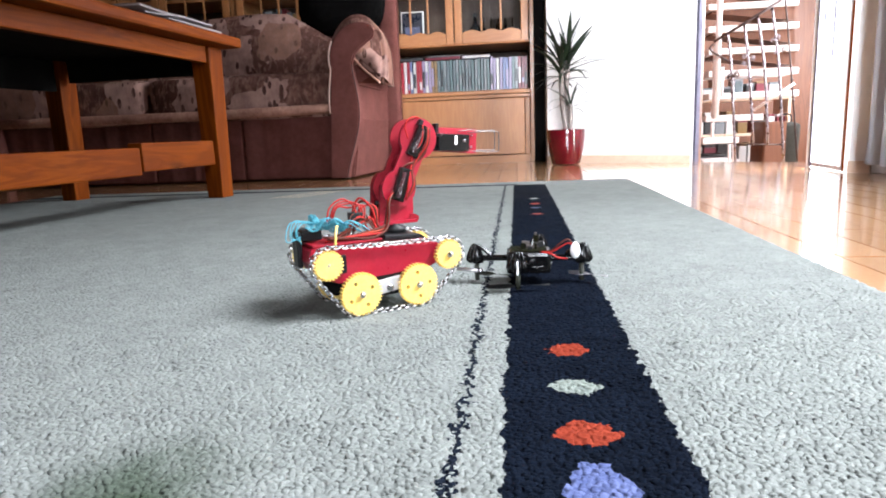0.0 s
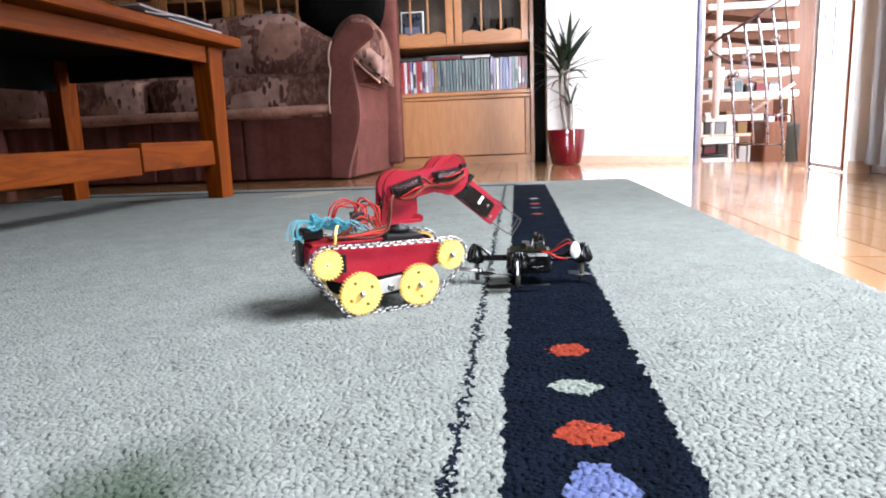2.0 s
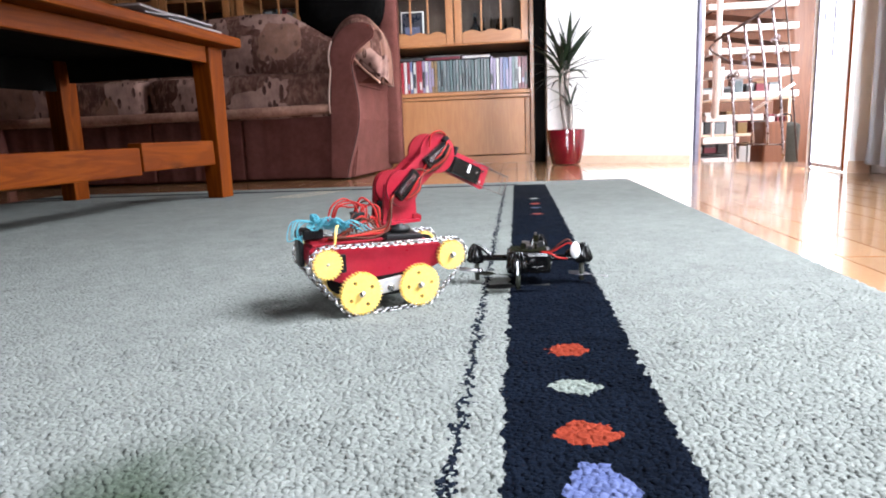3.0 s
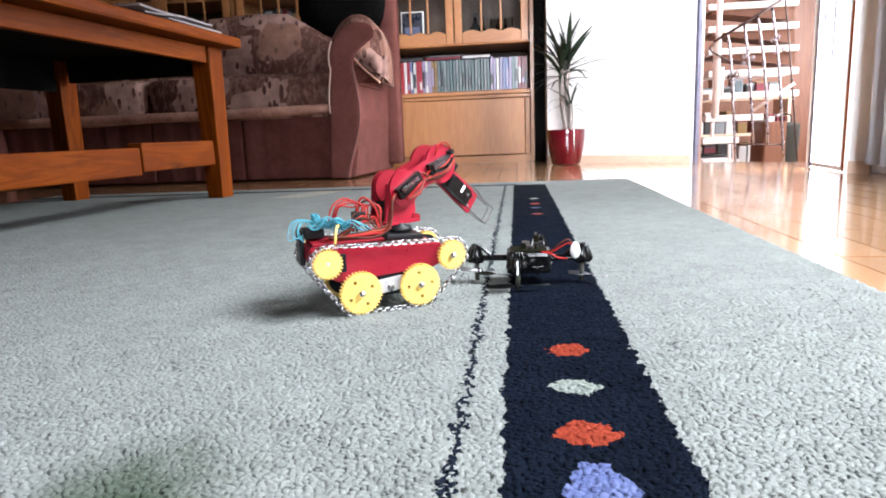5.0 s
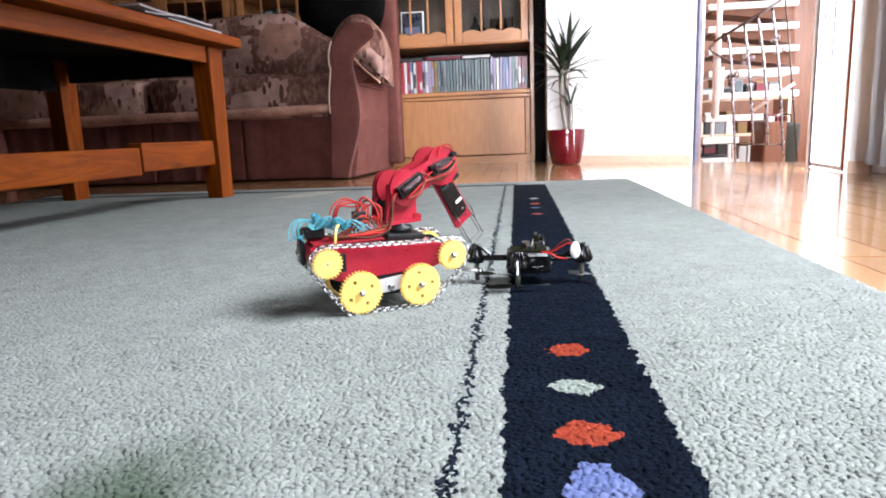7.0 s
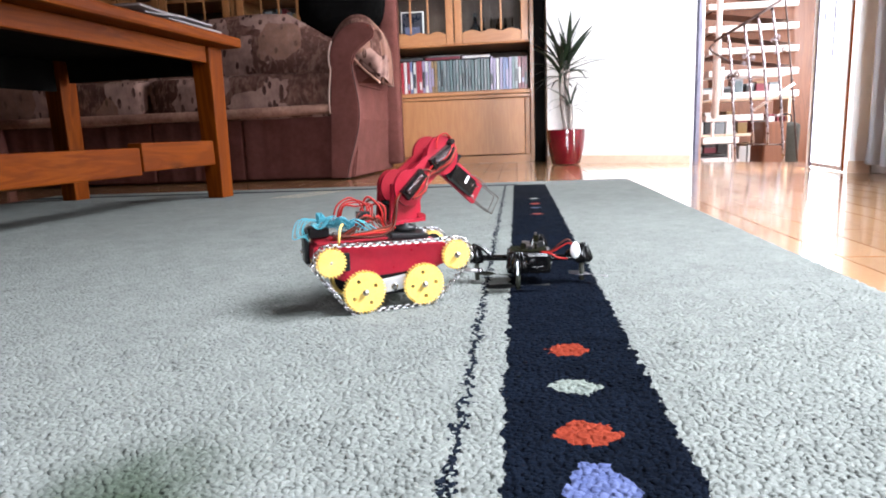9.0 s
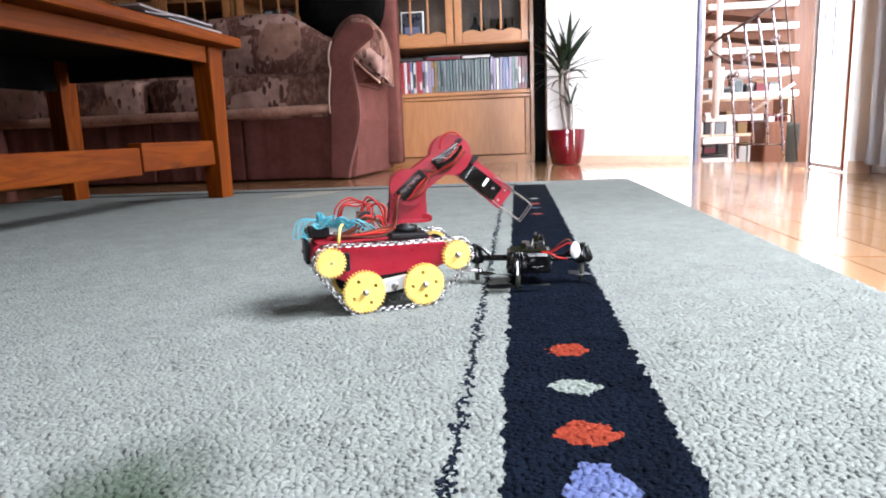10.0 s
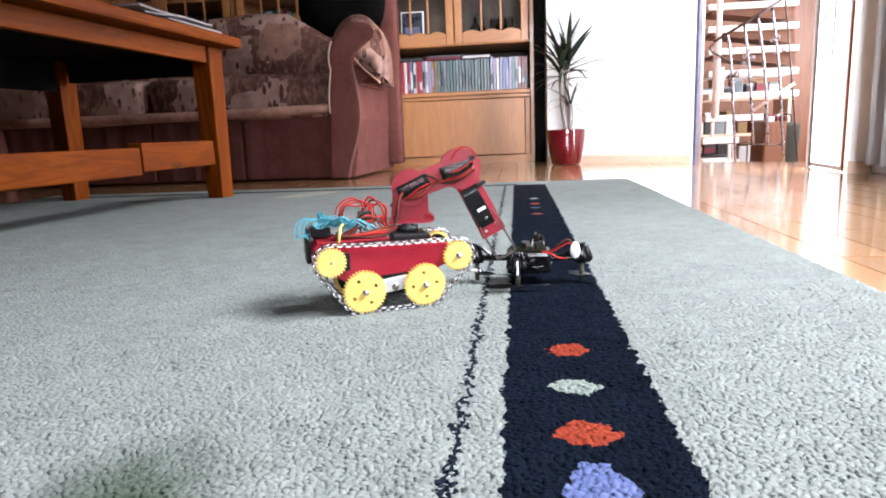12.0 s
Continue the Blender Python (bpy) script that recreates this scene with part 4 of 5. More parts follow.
# ---- potted plant ----
def plant():
    t = thing("potted_plant", "spiky dragon tree in a glossy dark red pot", "plant", pose(0.238, 3.145, 0))
    part("pot", lathe([(0, 0.001), (0.060, 0.001), (0.067, 0.006), (0.082, 0.07), (0.089, 0.130), (0.090, 0.163), (0.089, 0.167), (0.083, 0.167), (0.080, 0.150), (0, 0.148)], 40), M_POT, t, "glazed dark red ceramic pot", True)
    part("soil", lathe([(0, 0.153), (0.050, 0.152), (0.0775, 0.1505)], 24), M_SOIL, t)
    stems = [[(0.005, 0, 0.15), (-0.012, 0.0, 0.26), (-0.020, 0, 0.38), (-0.022, 0, 0.455)], [(-0.006, 0.01, 0.15), (0.006, 0.008, 0.25), (0.004, 0.0, 0.37), (0.012, 0, 0.485)], [(0.02, -0.01, 0.15), (0.022, -0.015, 0.22), (0.020, -0.02, 0.285)]]
    for s, r in zip(stems, (0.0135, 0.0115, 0.010)):
        part("stem", tube(s, r, 8), M_TRUNK, t, "ringed grey-brown stem", True)
    rnd = random.Random(11)

    def leaf(root, az, up, length, width, droop):
        bm = bmesh.new()
        d = Vector((math.cos(az), math.sin(az), 0))
        side = Vector((-d.y, d.x, 0))
        rows, n = [], 9
        p, ang = Vector(root), up
        for i in range(n + 1):
            u = i / n
            w = width * (0.55 + 0.9 * u if u < 0.4 else 0.91 * (1 - ((u - 0.4) / 0.6) ** 1.6)) + 0.0002
            fold = Vector((0, 0, 1)) * w * 0.35
            rows.append([bm.verts.new(p - side * w + fold), bm.verts.new(p), bm.verts.new(p + side * w + fold)])
            p = p + (d * math.cos(ang) + Vector((0, 0, 1)) * math.sin(ang)) * length / n
            ang -= droop / n
        for a, b in zip(rows, rows[1:]):
            for k in range(2):
                bm.faces.new((a[k], a[k + 1], b[k + 1], b[k]))
        bmesh.ops.solidify(bm, geom=bm.faces[:], thickness=0.0006)
        part("leaf", bm, M_LEAF, t, smooth=True)

    # crown: broad leaves fanning upward, a few long ones arching to the side
    for i in range(40):
        top = stems[0][3] if i % 2 else stems[1][3]
        az = i * 2.399 + rnd.uniform(-0.4, 0.4)
        f = i / 40
        reach = 1.0 if math.sin(az) < 0.25 else 0.62
        leaf(Vector(top) + Vector((0, 0, -0.05 + 0.075 * f)), az, 0.45 + 0.92 * f + rnd.uniform(-0.22, 0.16), rnd.uniform(0.155, 0.255) * reach, rnd.uniform(0.010, 0.0145), rnd.uniform(0.1, 0.75) * (1.4 - f))
    for i in range(15):
        top = stems[i % 2][3]
        az = i * 2.399 + 0.9 + rnd.uniform(-0.3, 0.3)
        reach = 1.0 if math.sin(az) < 0.25 else 0.55
        leaf(Vector(top) + Vector((0, 0, -0.07 + 0.002 * i)), az, rnd.uniform(-0.25, 0.55), rnd.uniform(0.15, 0.29) * reach, rnd.uniform(0.005, 0.010), rnd.uniform(0.5, 1.4))
    # lower shoot
    for i in range(15):
        az = i * 2.399 + 0.7
        f = i / 15
        leaf(Vector(stems[2][2]) + Vector((0, 0, -0.03 + 0.03 * f)), az, 0.35 + 1.0 * f + rnd.uniform(-0.2, 0.2), rnd.uniform(0.13, 0.20) * (1.0 if math.sin(az) < 0.25 else 0.6), rnd.uniform(0.0035, 0.0065) * (2.2 if i == 9 else 1.0), rnd.uniform(0.3, 2.4) * (1.15 - f))


plant()


# ---- staircase in the hall ----
ORNAMENTS = ((1.264, 0.427, 0.020, M_BRONZE), (1.302, 0.444, 0.018, M_BRONZE), (1.284, 0.400, 0.014, M_BALUSTER), (1.341, 0.548, 0.014, M_BALUSTER), (1.386, 0.536, 0.014, M_BALUSTER), (1.337, 0.504, 0.012, M_BALUSTER), (1.495, 0.626, 0.014, M_BALUSTER), (1.525, 0.643, 0.013, M_BALUSTER), (1.560, 0.572, 0.013, M_BALUSTER), (1.517, 0.561, 0.012, M_BALUSTER), (1.383, 0.408, 0.012, M_BRONZE))


def staircase():
    t = thing("staircase", "open white staircase with slim metal balusters in the hall", "stairs")
    for i in range(-1, 8):
        z = 0.055 + i * 0.137
        y = 4.2 + 0.02 * i
        x0, x1 = (1.165, 1.385) if i < 1 else ((1.185, 1.53) if i == 1 else (1.205, 1.74))
        tread = part("tread", block((x0, y, z - 0.018), (x1, y + 0.25, z + 0.020), 0.006), M_TREAD, t, "white painted open tread")
        if i > 3:
            riser = prism(((x0 + 0.03, y + 0.03), (x1 - 0.01, y + 0.03), (x1 - 0.01, y + 0.24), (x0 + 0.03, y + 0.24)), z - 0.028, z - 0.0185)
            for v in riser.verts:
                if v.co.z < z - 0.02:
                    v.co.z -= 0.075 * (v.co.x - x0) / (x1 - x0)
            part("tread_underside", riser, M_BROWNWALL, tread, "brown sloping tread underside")
    for x, y, z0, z1, r in ((1.214, 4.12, 0.19, 1.35, 0.017), (1.206, 4.14, 0.20, 0.63, 0.012), (1.250, 4.14, 0.32, 0.50, 0.010), (1.309, 4.14, HALL, 0.033, 0.010), (1.336, 4.14, HALL, 0.033, 0.011), (1.204, 4.14, 0.08, 0.17, 0.010)):
        part("post", tube([(x, y, z0), (x, y, z1)], r, 10), M_TREAD, t, "white steel post", True)
    part("handrail", tube([(1.169, 4.050, 0.639), (1.358, 4.050, 0.745), (1.560, 4.050, 0.867)], 0.008, 8, smooth_steps=1), M_BRONZE, t, "dark handrail rising along the stair", True)
    part("rail_return", tube([(1.170, 4.050, 0.626), (1.148, 4.050, 0.608), (1.165, 4.050, 0.578), (1.231, 4.050, 0.539), (1.283, 4.050, 0.498)], 0.0065, 8, smooth_steps=3), M_BRONZE, t, "dark curled end of the handrail", True)
    part("handrail", tube([(1.410, 4.050, 0.234), (1.631, 4.050, 0.377)], 0.008, 8), M_TREAD, t, "white lower rail", True)
    for i, line in enumerate((((1.241, 4.050, 0.683), (1.270, 4.050, 0.511), (1.321, 4.050, -0.088)),
                            ((1.334, 4.050, 0.728), (1.373, 4.050, 0.480), (1.418, 4.050, 0.030)),
                            ((1.407, 4.050, 0.768), (1.459, 4.050, 0.476), (1.502, 4.050, 0.027)),
                            ((1.483, 4.050, 0.813), (1.541, 4.050, 0.472), (1.597, 4.050, -0.091)),
                            ((1.554, 4.050, 0.861), (1.607, 4.050, 0.469), (1.678, 4.050, -0.100)))):
        b = part("baluster", tube(line, 0.0078 if i < 4 else 0.005, 8), M_BALUSTER if i < 4 else M_BRONZE, t, smooth=True)
        for at in ((0.34, 0.58, 0.46, 0.62, 0.40)[i], (0.22, 0.30, 0.26, 0.24, 0.28)[i]):
            low, mid = Vector(line[2]), Vector(line[1])
            at_point = low.lerp(mid, (at - low.z) / (mid.z - low.z))
            part("baluster_knop", lathe([(0, -0.012), (0.012, 0), (0, 0.012)], 10, m=Matrix.Translation(at_point)), M_BRONZE, b)
    part("landing_rail", tube([(1.309, 4.050, 0.035), (1.591, 4.050, 0.024)], 0.005, 6), M_BRONZE, t, smooth=True)
    for k, (x, z, r, m) in enumerate(ORNAMENTS):
        curl = [(x + r * math.cos(a + k) * (1 - a / 14), 4.04, z + r * 1.2 * math.sin(a + k) * (1 - a / 14)) for a in [q * 0.8 for q in range(14)]]
        part("curled_ornament", tube(curl, r * 0.22, 5), m, t, "curled iron ornament", True)


staircase()


def hall_clutter():
    shelf = thing("hall_shelf", "low wooden shelf crowded with small things under the stair", "shelf", pose(1.62, 5.0, HALL))
    part("board", block((-0.36, 0, 0.02), (0.36, 0.28, 0.04), 0.003), M_STRIP, shelf)
    part("board", block((-0.36, 0, 0.24), (0.36, 0.28, 0.26), 0.003), M_STRIP, shelf)
    part("board", block((-0.36, 0, 0.50), (0.36, 0.28, 0.52), 0.003), M_STRIP, shelf)
    for x in (-0.38, 0.36):
        part("side_panel", block((x, 0, 0), (x + 0.02, 0.28, 0.52), 0.003), M_STRIP, shelf)
    rnd = random.Random(9)
    names = {"white": "white", "slate": "dark slate", "brown": "tan", "black": "black", "grey": "grey", "wine": "wine-red"}
    for level in (0.0405, 0.2605, 0.5205):
        x = -0.34
        while x < 0.30:
            w, h = rnd.uniform(0.03, 0.09), rnd.uniform(0.08, 0.17)
            k = rnd.choice(list(names))
            b = thing("storage_box", names[k] + " small box standing on the hall shelf", "box", pose(1.62 + x + w / 2, 5.03, HALL + level), group="boxes on the hall shelf")
            part("carton", block((-w / 2, 0, 0), (w / 2, 0.15, h * 0.86), 0.004), SPINES[k], b)
            part("lid", block((-w / 2 - 0.001, -0.002, h * 0.86 + 0.0005), (w / 2 + 0.001, 0.152, h), 0.003), SPINES[rnd.choice(list(names))], b)
            x += w + rnd.uniform(0.006, 0.03)
    c = thing("hall_cabinet", "narrow brown wooden cabinet in the hall", "cabinet", pose(1.755, 4.62, HALL))
    part("carcass", block((-0.075, 0, 0), (0.075, 0.24, 0.34), 0.004), M_BROWNWALL, c)
    part("door", block((-0.068, -0.012, 0.02), (0.068, -0.001, 0.33), 0.003), M_BROWNWALL, c)
    part("knob", lathe([(0, 0), (0.006, 0), (0.008, 0.012), (0, 0.014)], 10, m=Matrix.Translation((0.05, -0.0125, 0.2)) @ Matrix.Rotation(radians(90), 4, "X")), M_STEEL, c)
    d = thing("dark_bag", "dark olive bag standing on the hall floor", "bag", pose(1.848, 4.62, HALL))
    bm = soft_block((-0.06, 0, 0.0), (0.08, 0.2, 0.33), 0.03, 0.0, 6)
    part("body", bm, tinted("olive_bag_cloth", (0.014, 0.012, 0.007), 0.9), d, smooth=True)
    part("handle", tube([(-0.03, 0.1, 0.31), (-0.02, 0.1, 0.38), (0.04, 0.1, 0.38), (0.05, 0.1, 0.31)], 0.006, 6), M_DARK, d, smooth=True)

    k = thing("storage_basket", "dark basket with a rolled rim under the stair", "basket", pose(1.325, 4.50, HALL))
    bm = bmesh.new()
    box(bm, (-0.085, 0, 0.0), (0.085, 0.2, 0.13), 0.012)
    for v in bm.verts:
        v.co.x *= 0.9 + v.co.z * 0.8
    part("body", bm, tinted("basket_dark_weave", (0.028, 0.022, 0.022), 0.8), k)
    part("rim", tube([(-0.082, 0.005, 0.132), (0.082, 0.005, 0.132), (0.082, 0.195, 0.132), (-0.082, 0.195, 0.132)], 0.007, 6, loop=True, smooth_steps=1), M_DARK, k, smooth=True)



hall_clutter()


# ---- robot ----
NEAR, FAR = -0.036, 0.036
WHEELS = {"rear_wheel": (0.0, 0.0203, 0.0200, 38), "front_wheel": (0.0588, 0.0214, 0.0200, 38), "rear_idler": (-0.0296, 0.0511, 0.0138, 26), "front_idler": (0.0933, 0.0469, 0.0142, 26)}


def gear_outline(r, teeth):
    pts = []
    for i in range(teeth):
        for f, rr in ((0.0, 0.0), (0.30, 0.0), (0.42, 1.0), (0.72, 1.0), (0.86, 0.0)):
            a = 2 * math.pi * (i + f) / teeth
            pts.append(((r - 0.0016 + 0.0021 * rr) * math.cos(a), (r - 0.0016 + 0.0021 * rr) * math.sin(a)))
    return pts


def chain_path():
    """The closed line of the chain round the four wheels, by arcs and straight runs."""
    seq = ("rear_idler", "rear_wheel", "front_wheel", "front_idler")
    c = [(Vector(WHEELS[n][:2]), WHEELS[n][2] + 0.0022) for n in seq]
    pts = []
    for i in range(4):
        (p, r), (q, s), (o, w) = c[i], c[(i + 1) % 4], c[i - 1]

        def leave(p, r, q, s):
            d = q - p
            base = math.atan2(d.y, d.x)
            return base - math.acos(max(-1, min(1, (r - s) / d.length)))

        a0, a1 = leave(o, w, p, r), leave(p, r, q, s)
        while a1 < a0:
            a1 += 2 * math.pi
        for k in range(9):
            a = a0 + (a1 - a0) * k / 8
            pts.append(p + Vector((math.cos(a), math.sin(a))) * r)
    return pts


def link_mesh():
    bm = tube([(0.0029 * math.cos(a) * (1.0), 0.0020 * math.sin(a), 0) for a in [k * math.pi / 4 for k in range(8)]], 0.00078, 5, loop=True, smooth_steps=1)
    for f in bm.faces:
        f.smooth = True
    mesh = bpy.data.meshes.new("chain_link")
    bm.to_mesh(mesh)
    bm.free()
    mesh.materials.append(M_STEEL)
    return mesh


LINK = link_mesh()


def chain(parent, y, side):
    pts = chain_path()
    pts.append(pts[0])
    lens = [(b - a).length for a, b in zip(pts, pts[1:])]
    total, step = sum(lens), 0.0041
    n = int(total / step)
    first = None
    for i in range(n):
        s = total * i / n
        k = 0
        while s > lens[k]:
            s -= lens[k]
            k += 1
        d = (pts[k + 1] - pts[k]).normalized()
        p = pts[k] + d * s
        sag = -0.0012 * math.sin(math.pi * s / lens[k]) if lens[k] > 0.05 and p.y > 0.03 else 0.0
        z = max(p.y + sag, 0.0012)
        m = Matrix.Translation((p.x, y, z)) @ Matrix.Rotation(-math.atan2(d.y, d.x), 4, "Y") @ Matrix.Rotation(radians(38 if i % 2 else -52), 4, "X")
        if first is None:
            first = new("chain_track", LINK)
            first.parent = parent
            first.matrix_basis = m
            tagged(first, "twisted zinc-steel chain used as a track")
            inv = m.inverted()
        else:
            ob = new("chain_link", LINK)
            ob.parent = first
            ob.matrix_basis = inv @ m
    return first


def servo(parent, m, name="servo", size=(0.023, 0.012, 0.0225)):
    """A small hobby servo: case, ears, output boss."""
    sx, sy, sz = size
    bm = block((-sx / 2, -sy / 2, 0), (sx / 2, sy / 2, sz), 0.0006)
    box(bm, (-sx / 2 - 0.0045, -sy / 2, sz * 0.66), (sx / 2 + 0.0045, sy / 2, sz * 0.66 + 0.0022), 0.0004)
    lathe([(0, sz - 0.0002), (0.0055, sz - 0.0002), (0.0055, sz + 0.003), (0.002, sz + 0.003), (0.002, sz + 0.0055), (0, sz + 0.0055)], 14, bm, Matrix.Translation((sx / 2 - 0.006, 0, 0)))
    bmesh.ops.transform(bm, matrix=m, verts=bm.verts[:])
    return part(name, bm, M_GLOSSBLACK, parent, "glossy black hobby servo")


def screw(parent, x, y, z, r=0.0016, name="screw"):
    return part(name, lathe([(0, 0.0016), (r * 0.7, 0.0014), (r, 0.0006), (r, 0), (0, 0)], 10, m=Matrix.Translation((x, y, z)) @ Matrix.Rotation(radians(90), 4, "X")), M_STEEL, parent)


def dogbone(ra, rb, length, waist, n=18):
    """Two discs joined by a waist, in the xz plane from (0,0) to (length,0)."""
    a0, b0 = math.asin(waist / ra * 0.98), math.asin(waist / rb * 0.98)
    pts = [(ra * math.cos(a0 + (2 * math.pi - 2 * a0) * i / n), ra * math.sin(a0 + (2 * math.pi - 2 * a0) * i / n)) for i in range(n + 1)]
    pts += [(length + rb * math.cos(math.pi + b0 + (2 * math.pi - 2 * b0) * i / n), rb * math.sin(math.pi + b0 + (2 * math.pi - 2 * b0) * i / n)) for i in range(n + 1)]
    return pts


def robot():
    t = thing("toy_robot", "red tracked toy robot with a servo arm and wire gripper", "robot")
    # hull
    side = [(-0.043, 0.0655), (-0.030, 0.0668), (0.083, 0.0590), (0.090, 0.0560), (0.088, 0.0400), (0.074, 0.0345), (0.030, 0.0330), (-0.018, 0.0310), (-0.036, 0.0400), (-0.045, 0.0540)]
    hull = slab(side, (), 0.0420, Matrix.Translation((0, NEAR + 0.0065, 0)))
    bmesh.ops.bevel(hull, geom=[e for e in hull.edges if len(e.link_faces) == 2 and e.calc_face_angle(0) > 1.2], offset=0.0012, segments=2, affect="EDGES")
    body = part("hull", hull, M_RED, t, "red sprayed plywood hull")
    part("bearing_plate", block((0.017, NEAR + 0.0012, 0.0175), (0.043, NEAR + 0.0062, 0.0305), 0.001, Matrix.Translation((0.03, 0, 0.02)) @ Matrix.Rotation(radians(-7), 4, "Y") @ Matrix.Translation((-0.03, 0, -0.02))), M_ALU, t, "pale metal bearing plate")
    part("belly", block((0.002, -0.026, 0.012), (0.062, 0.026, 0.0325), 0.002), M_DARK, t, "dark underside with gearbox")
    part("rear_block", block((-0.021, NEAR + 0.0008, 0.0415), (-0.0115, NEAR + 0.0063, 0.0585), 0.001), M_DARK, t, "black bracket behind the rear idler")
    screw(t, 0.0300, NEAR + 0.0012, 0.0215, 0.0036, "axle_bolt")
    for y, face in ((NEAR, -1), (FAR, 1)):
        for name, (x, z, r, teeth) in WHEELS.items():
            big = r > 0.017
            nut = 0.55 if name == "rear_idler" else 1.0
            holes = [circle(0, 0, 0.0017, 8)]
            if big:
                holes += [circle(0.0118 * math.cos(a), 0.0118 * math.sin(a), 0.0019, 10) for a in (radians(q + (28 if name == "rear_wheel" else 5)) for q in (0, 90, 180, 270))]
            g = slab(gear_outline(r, teeth), holes, 0.0052, Matrix.Translation((0, -0.0026, 0)))
            w = part(name, g, M_YELLOW, t, "yellow toothed plastic wheel")
            w.matrix_basis = pose(x, y, z)
            part("axle", lathe([(0, 0.0052 * nut), (0.0016 * nut, 0.005 * nut), (0.0020 * nut, 0.004 * nut), (0.0030 * nut, 0.0035 * nut), (0.0030 * nut, 0.0012), (0.0014, 0.0010), (0.0014, -0.010), (0, -0.010)], 12, m=Matrix.Translation((0, face * (0.0026 if nut == 1.0 else 0.0), 0)) @ Matrix.Rotation(radians(90 * -face), 4, "X")), M_STEEL, w, "steel axle nut", True)
            part("back_disc", lathe([(0, 0), (r * 0.80, 0), (r * 0.80, 0.0012), (0, 0.0012)], 20, m=Matrix.Translation((0, -face * 0.0030, 0)) @ Matrix.Rotation(radians(90 * face), 4, "X")), M_DARK, w, "dark backing disc")
        chain(t, y, face)
    # deck and electronics
    part("deck", block((0.034, -0.019, 0.0635), (0.072, 0.024, 0.0690), 0.0015, Matrix.Translation((0.05, 0, 0.067)) @ Matrix.Rotation(radians(3.8), 4, "Y") @ Matrix.Translation((-0.05, 0, -0.067))), M_DARK, t, "black turret deck plate")
    part("deck_tray", block((-0.040, -0.027, 0.0662), (0.028, 0.010, 0.0690), 0.0012), M_REDDARK, t, "dark red electronics tray")
    part("rear_box", block((-0.0490, -0.008, 0.046), (-0.0440, 0.010, 0.080), 0.002), M_DARK, t, "black box behind the hull")
    part("receiver", block((-0.043, -0.006, 0.0705), (-0.024, 0.016, 0.0800), 0.0015), M_DARK, t, "black receiver box")
    part("connector", block((0.0035, -0.013, 0.081), (0.0155, -0.001, 0.0935), 0.0012), M_DARK, t, "black plug")
    part("lamp_lens", lathe([(0, 0), (0.0035, 0), (0.0030, 0.004), (0, 0.005)], 12, m=Matrix.Translation((-0.0400, -0.014, 0.0430)) @ Matrix.Rotation(radians(-90), 4, "Y")), M_WHITEPL, t, "small white lamp", True)
    part("cable_tie", tube([(-0.0205, NEAR + 0.0045, 0.066), (-0.020, NEAR + 0.003, 0.074), (-0.017, NEAR + 0.008, 0.0825), (-0.012, -0.018, 0.084)], 0.0012, 6), M_YELLOW, t, "yellow cable tie", True)
    rnd = random.Random(4)

    def wire(points, m, r=0.0008, label="", stray=0.0012):
        part("cable", tube([Vector(p) + Vector((rnd.uniform(-1, 1), rnd.uniform(-1, 1), rnd.uniform(-1, 1))) * stray for p in points], r, 6, smooth_steps=5), m, t, label, True)

    # red and brown loops behind the arm
    for k in range(4):
        o = 0.0026 * k
        wire([(-0.020 + o, -0.010 + o, 0.084), (-0.016 + o, -0.010, 0.100), (-0.004 + o, -0.008, 0.1065 - o), (0.008 + o, -0.010, 0.100), (0.010 + o, -0.012, 0.088)], M_WIRE_RED, label="red wire loop")
    for k in range(3):
        o = 0.0030 * k
        wire([(0.006 + o, 0.000, 0.074), (0.008 + o, -0.004, 0.094), (0.016 + o, -0.006, 0.106 - o), (0.026 + o, -0.008, 0.096), (0.030, -0.012, 0.080), (0.033 + o, -0.016, 0.074)], (M_WIRE_RED, M_WIRE_BROWN, M_WIRE_RED)[k], 0.0011)
    for k, m in enumerate((M_WIRE_BROWN, M_WIRE_RED, M_WIRE_ORANGE, M_WIRE_BROWN)):
        o = 0.0016 * k
        wire([(-0.022, -0.022 + o, 0.0715), (-0.004, -0.025 + o, 0.0720), (0.016, -0.026 + o, 0.0710 + o), (0.032, -0.024 + o, 0.0735 + o), (0.038, -0.020 + o * 0.6, 0.086), (0.043, -0.014 + o * 0.4, 0.102), (0.0515, -0.0085, 0.1105)], m, 0.0012)
    for k in range(3):
        o = 0.004 * k
        wire([(0.010 + o, -0.012, 0.090), (0.014 + o, -0.016, 0.080), (0.020 + o, -0.018, 0.075), (0.028, -0.020, 0.0725)], (M_WIRE_BROWN, M_WIRE_RED, M_WIRE_BROWN)[k])
    # tangled servo leads behind the turret
    for k in range(9):
        a, b = rnd.uniform(-0.004, 0.004), rnd.uniform(-0.003, 0.003)
        wire([(-0.016 + 3 * a, -0.020, 0.072), (-0.004 + a, -0.020 + b, 0.0785 + a), (0.012 + 2 * a, -0.016 + b, 0.086 - a), (0.024 + a, -0.010, 0.0835 + b), (0.030 - a, -0.014, 0.074)], (M_WIRE_BROWN, M_WIRE_RED, M_WIRE_BROWN)[k % 3], 0.0008, "", 0.0026)
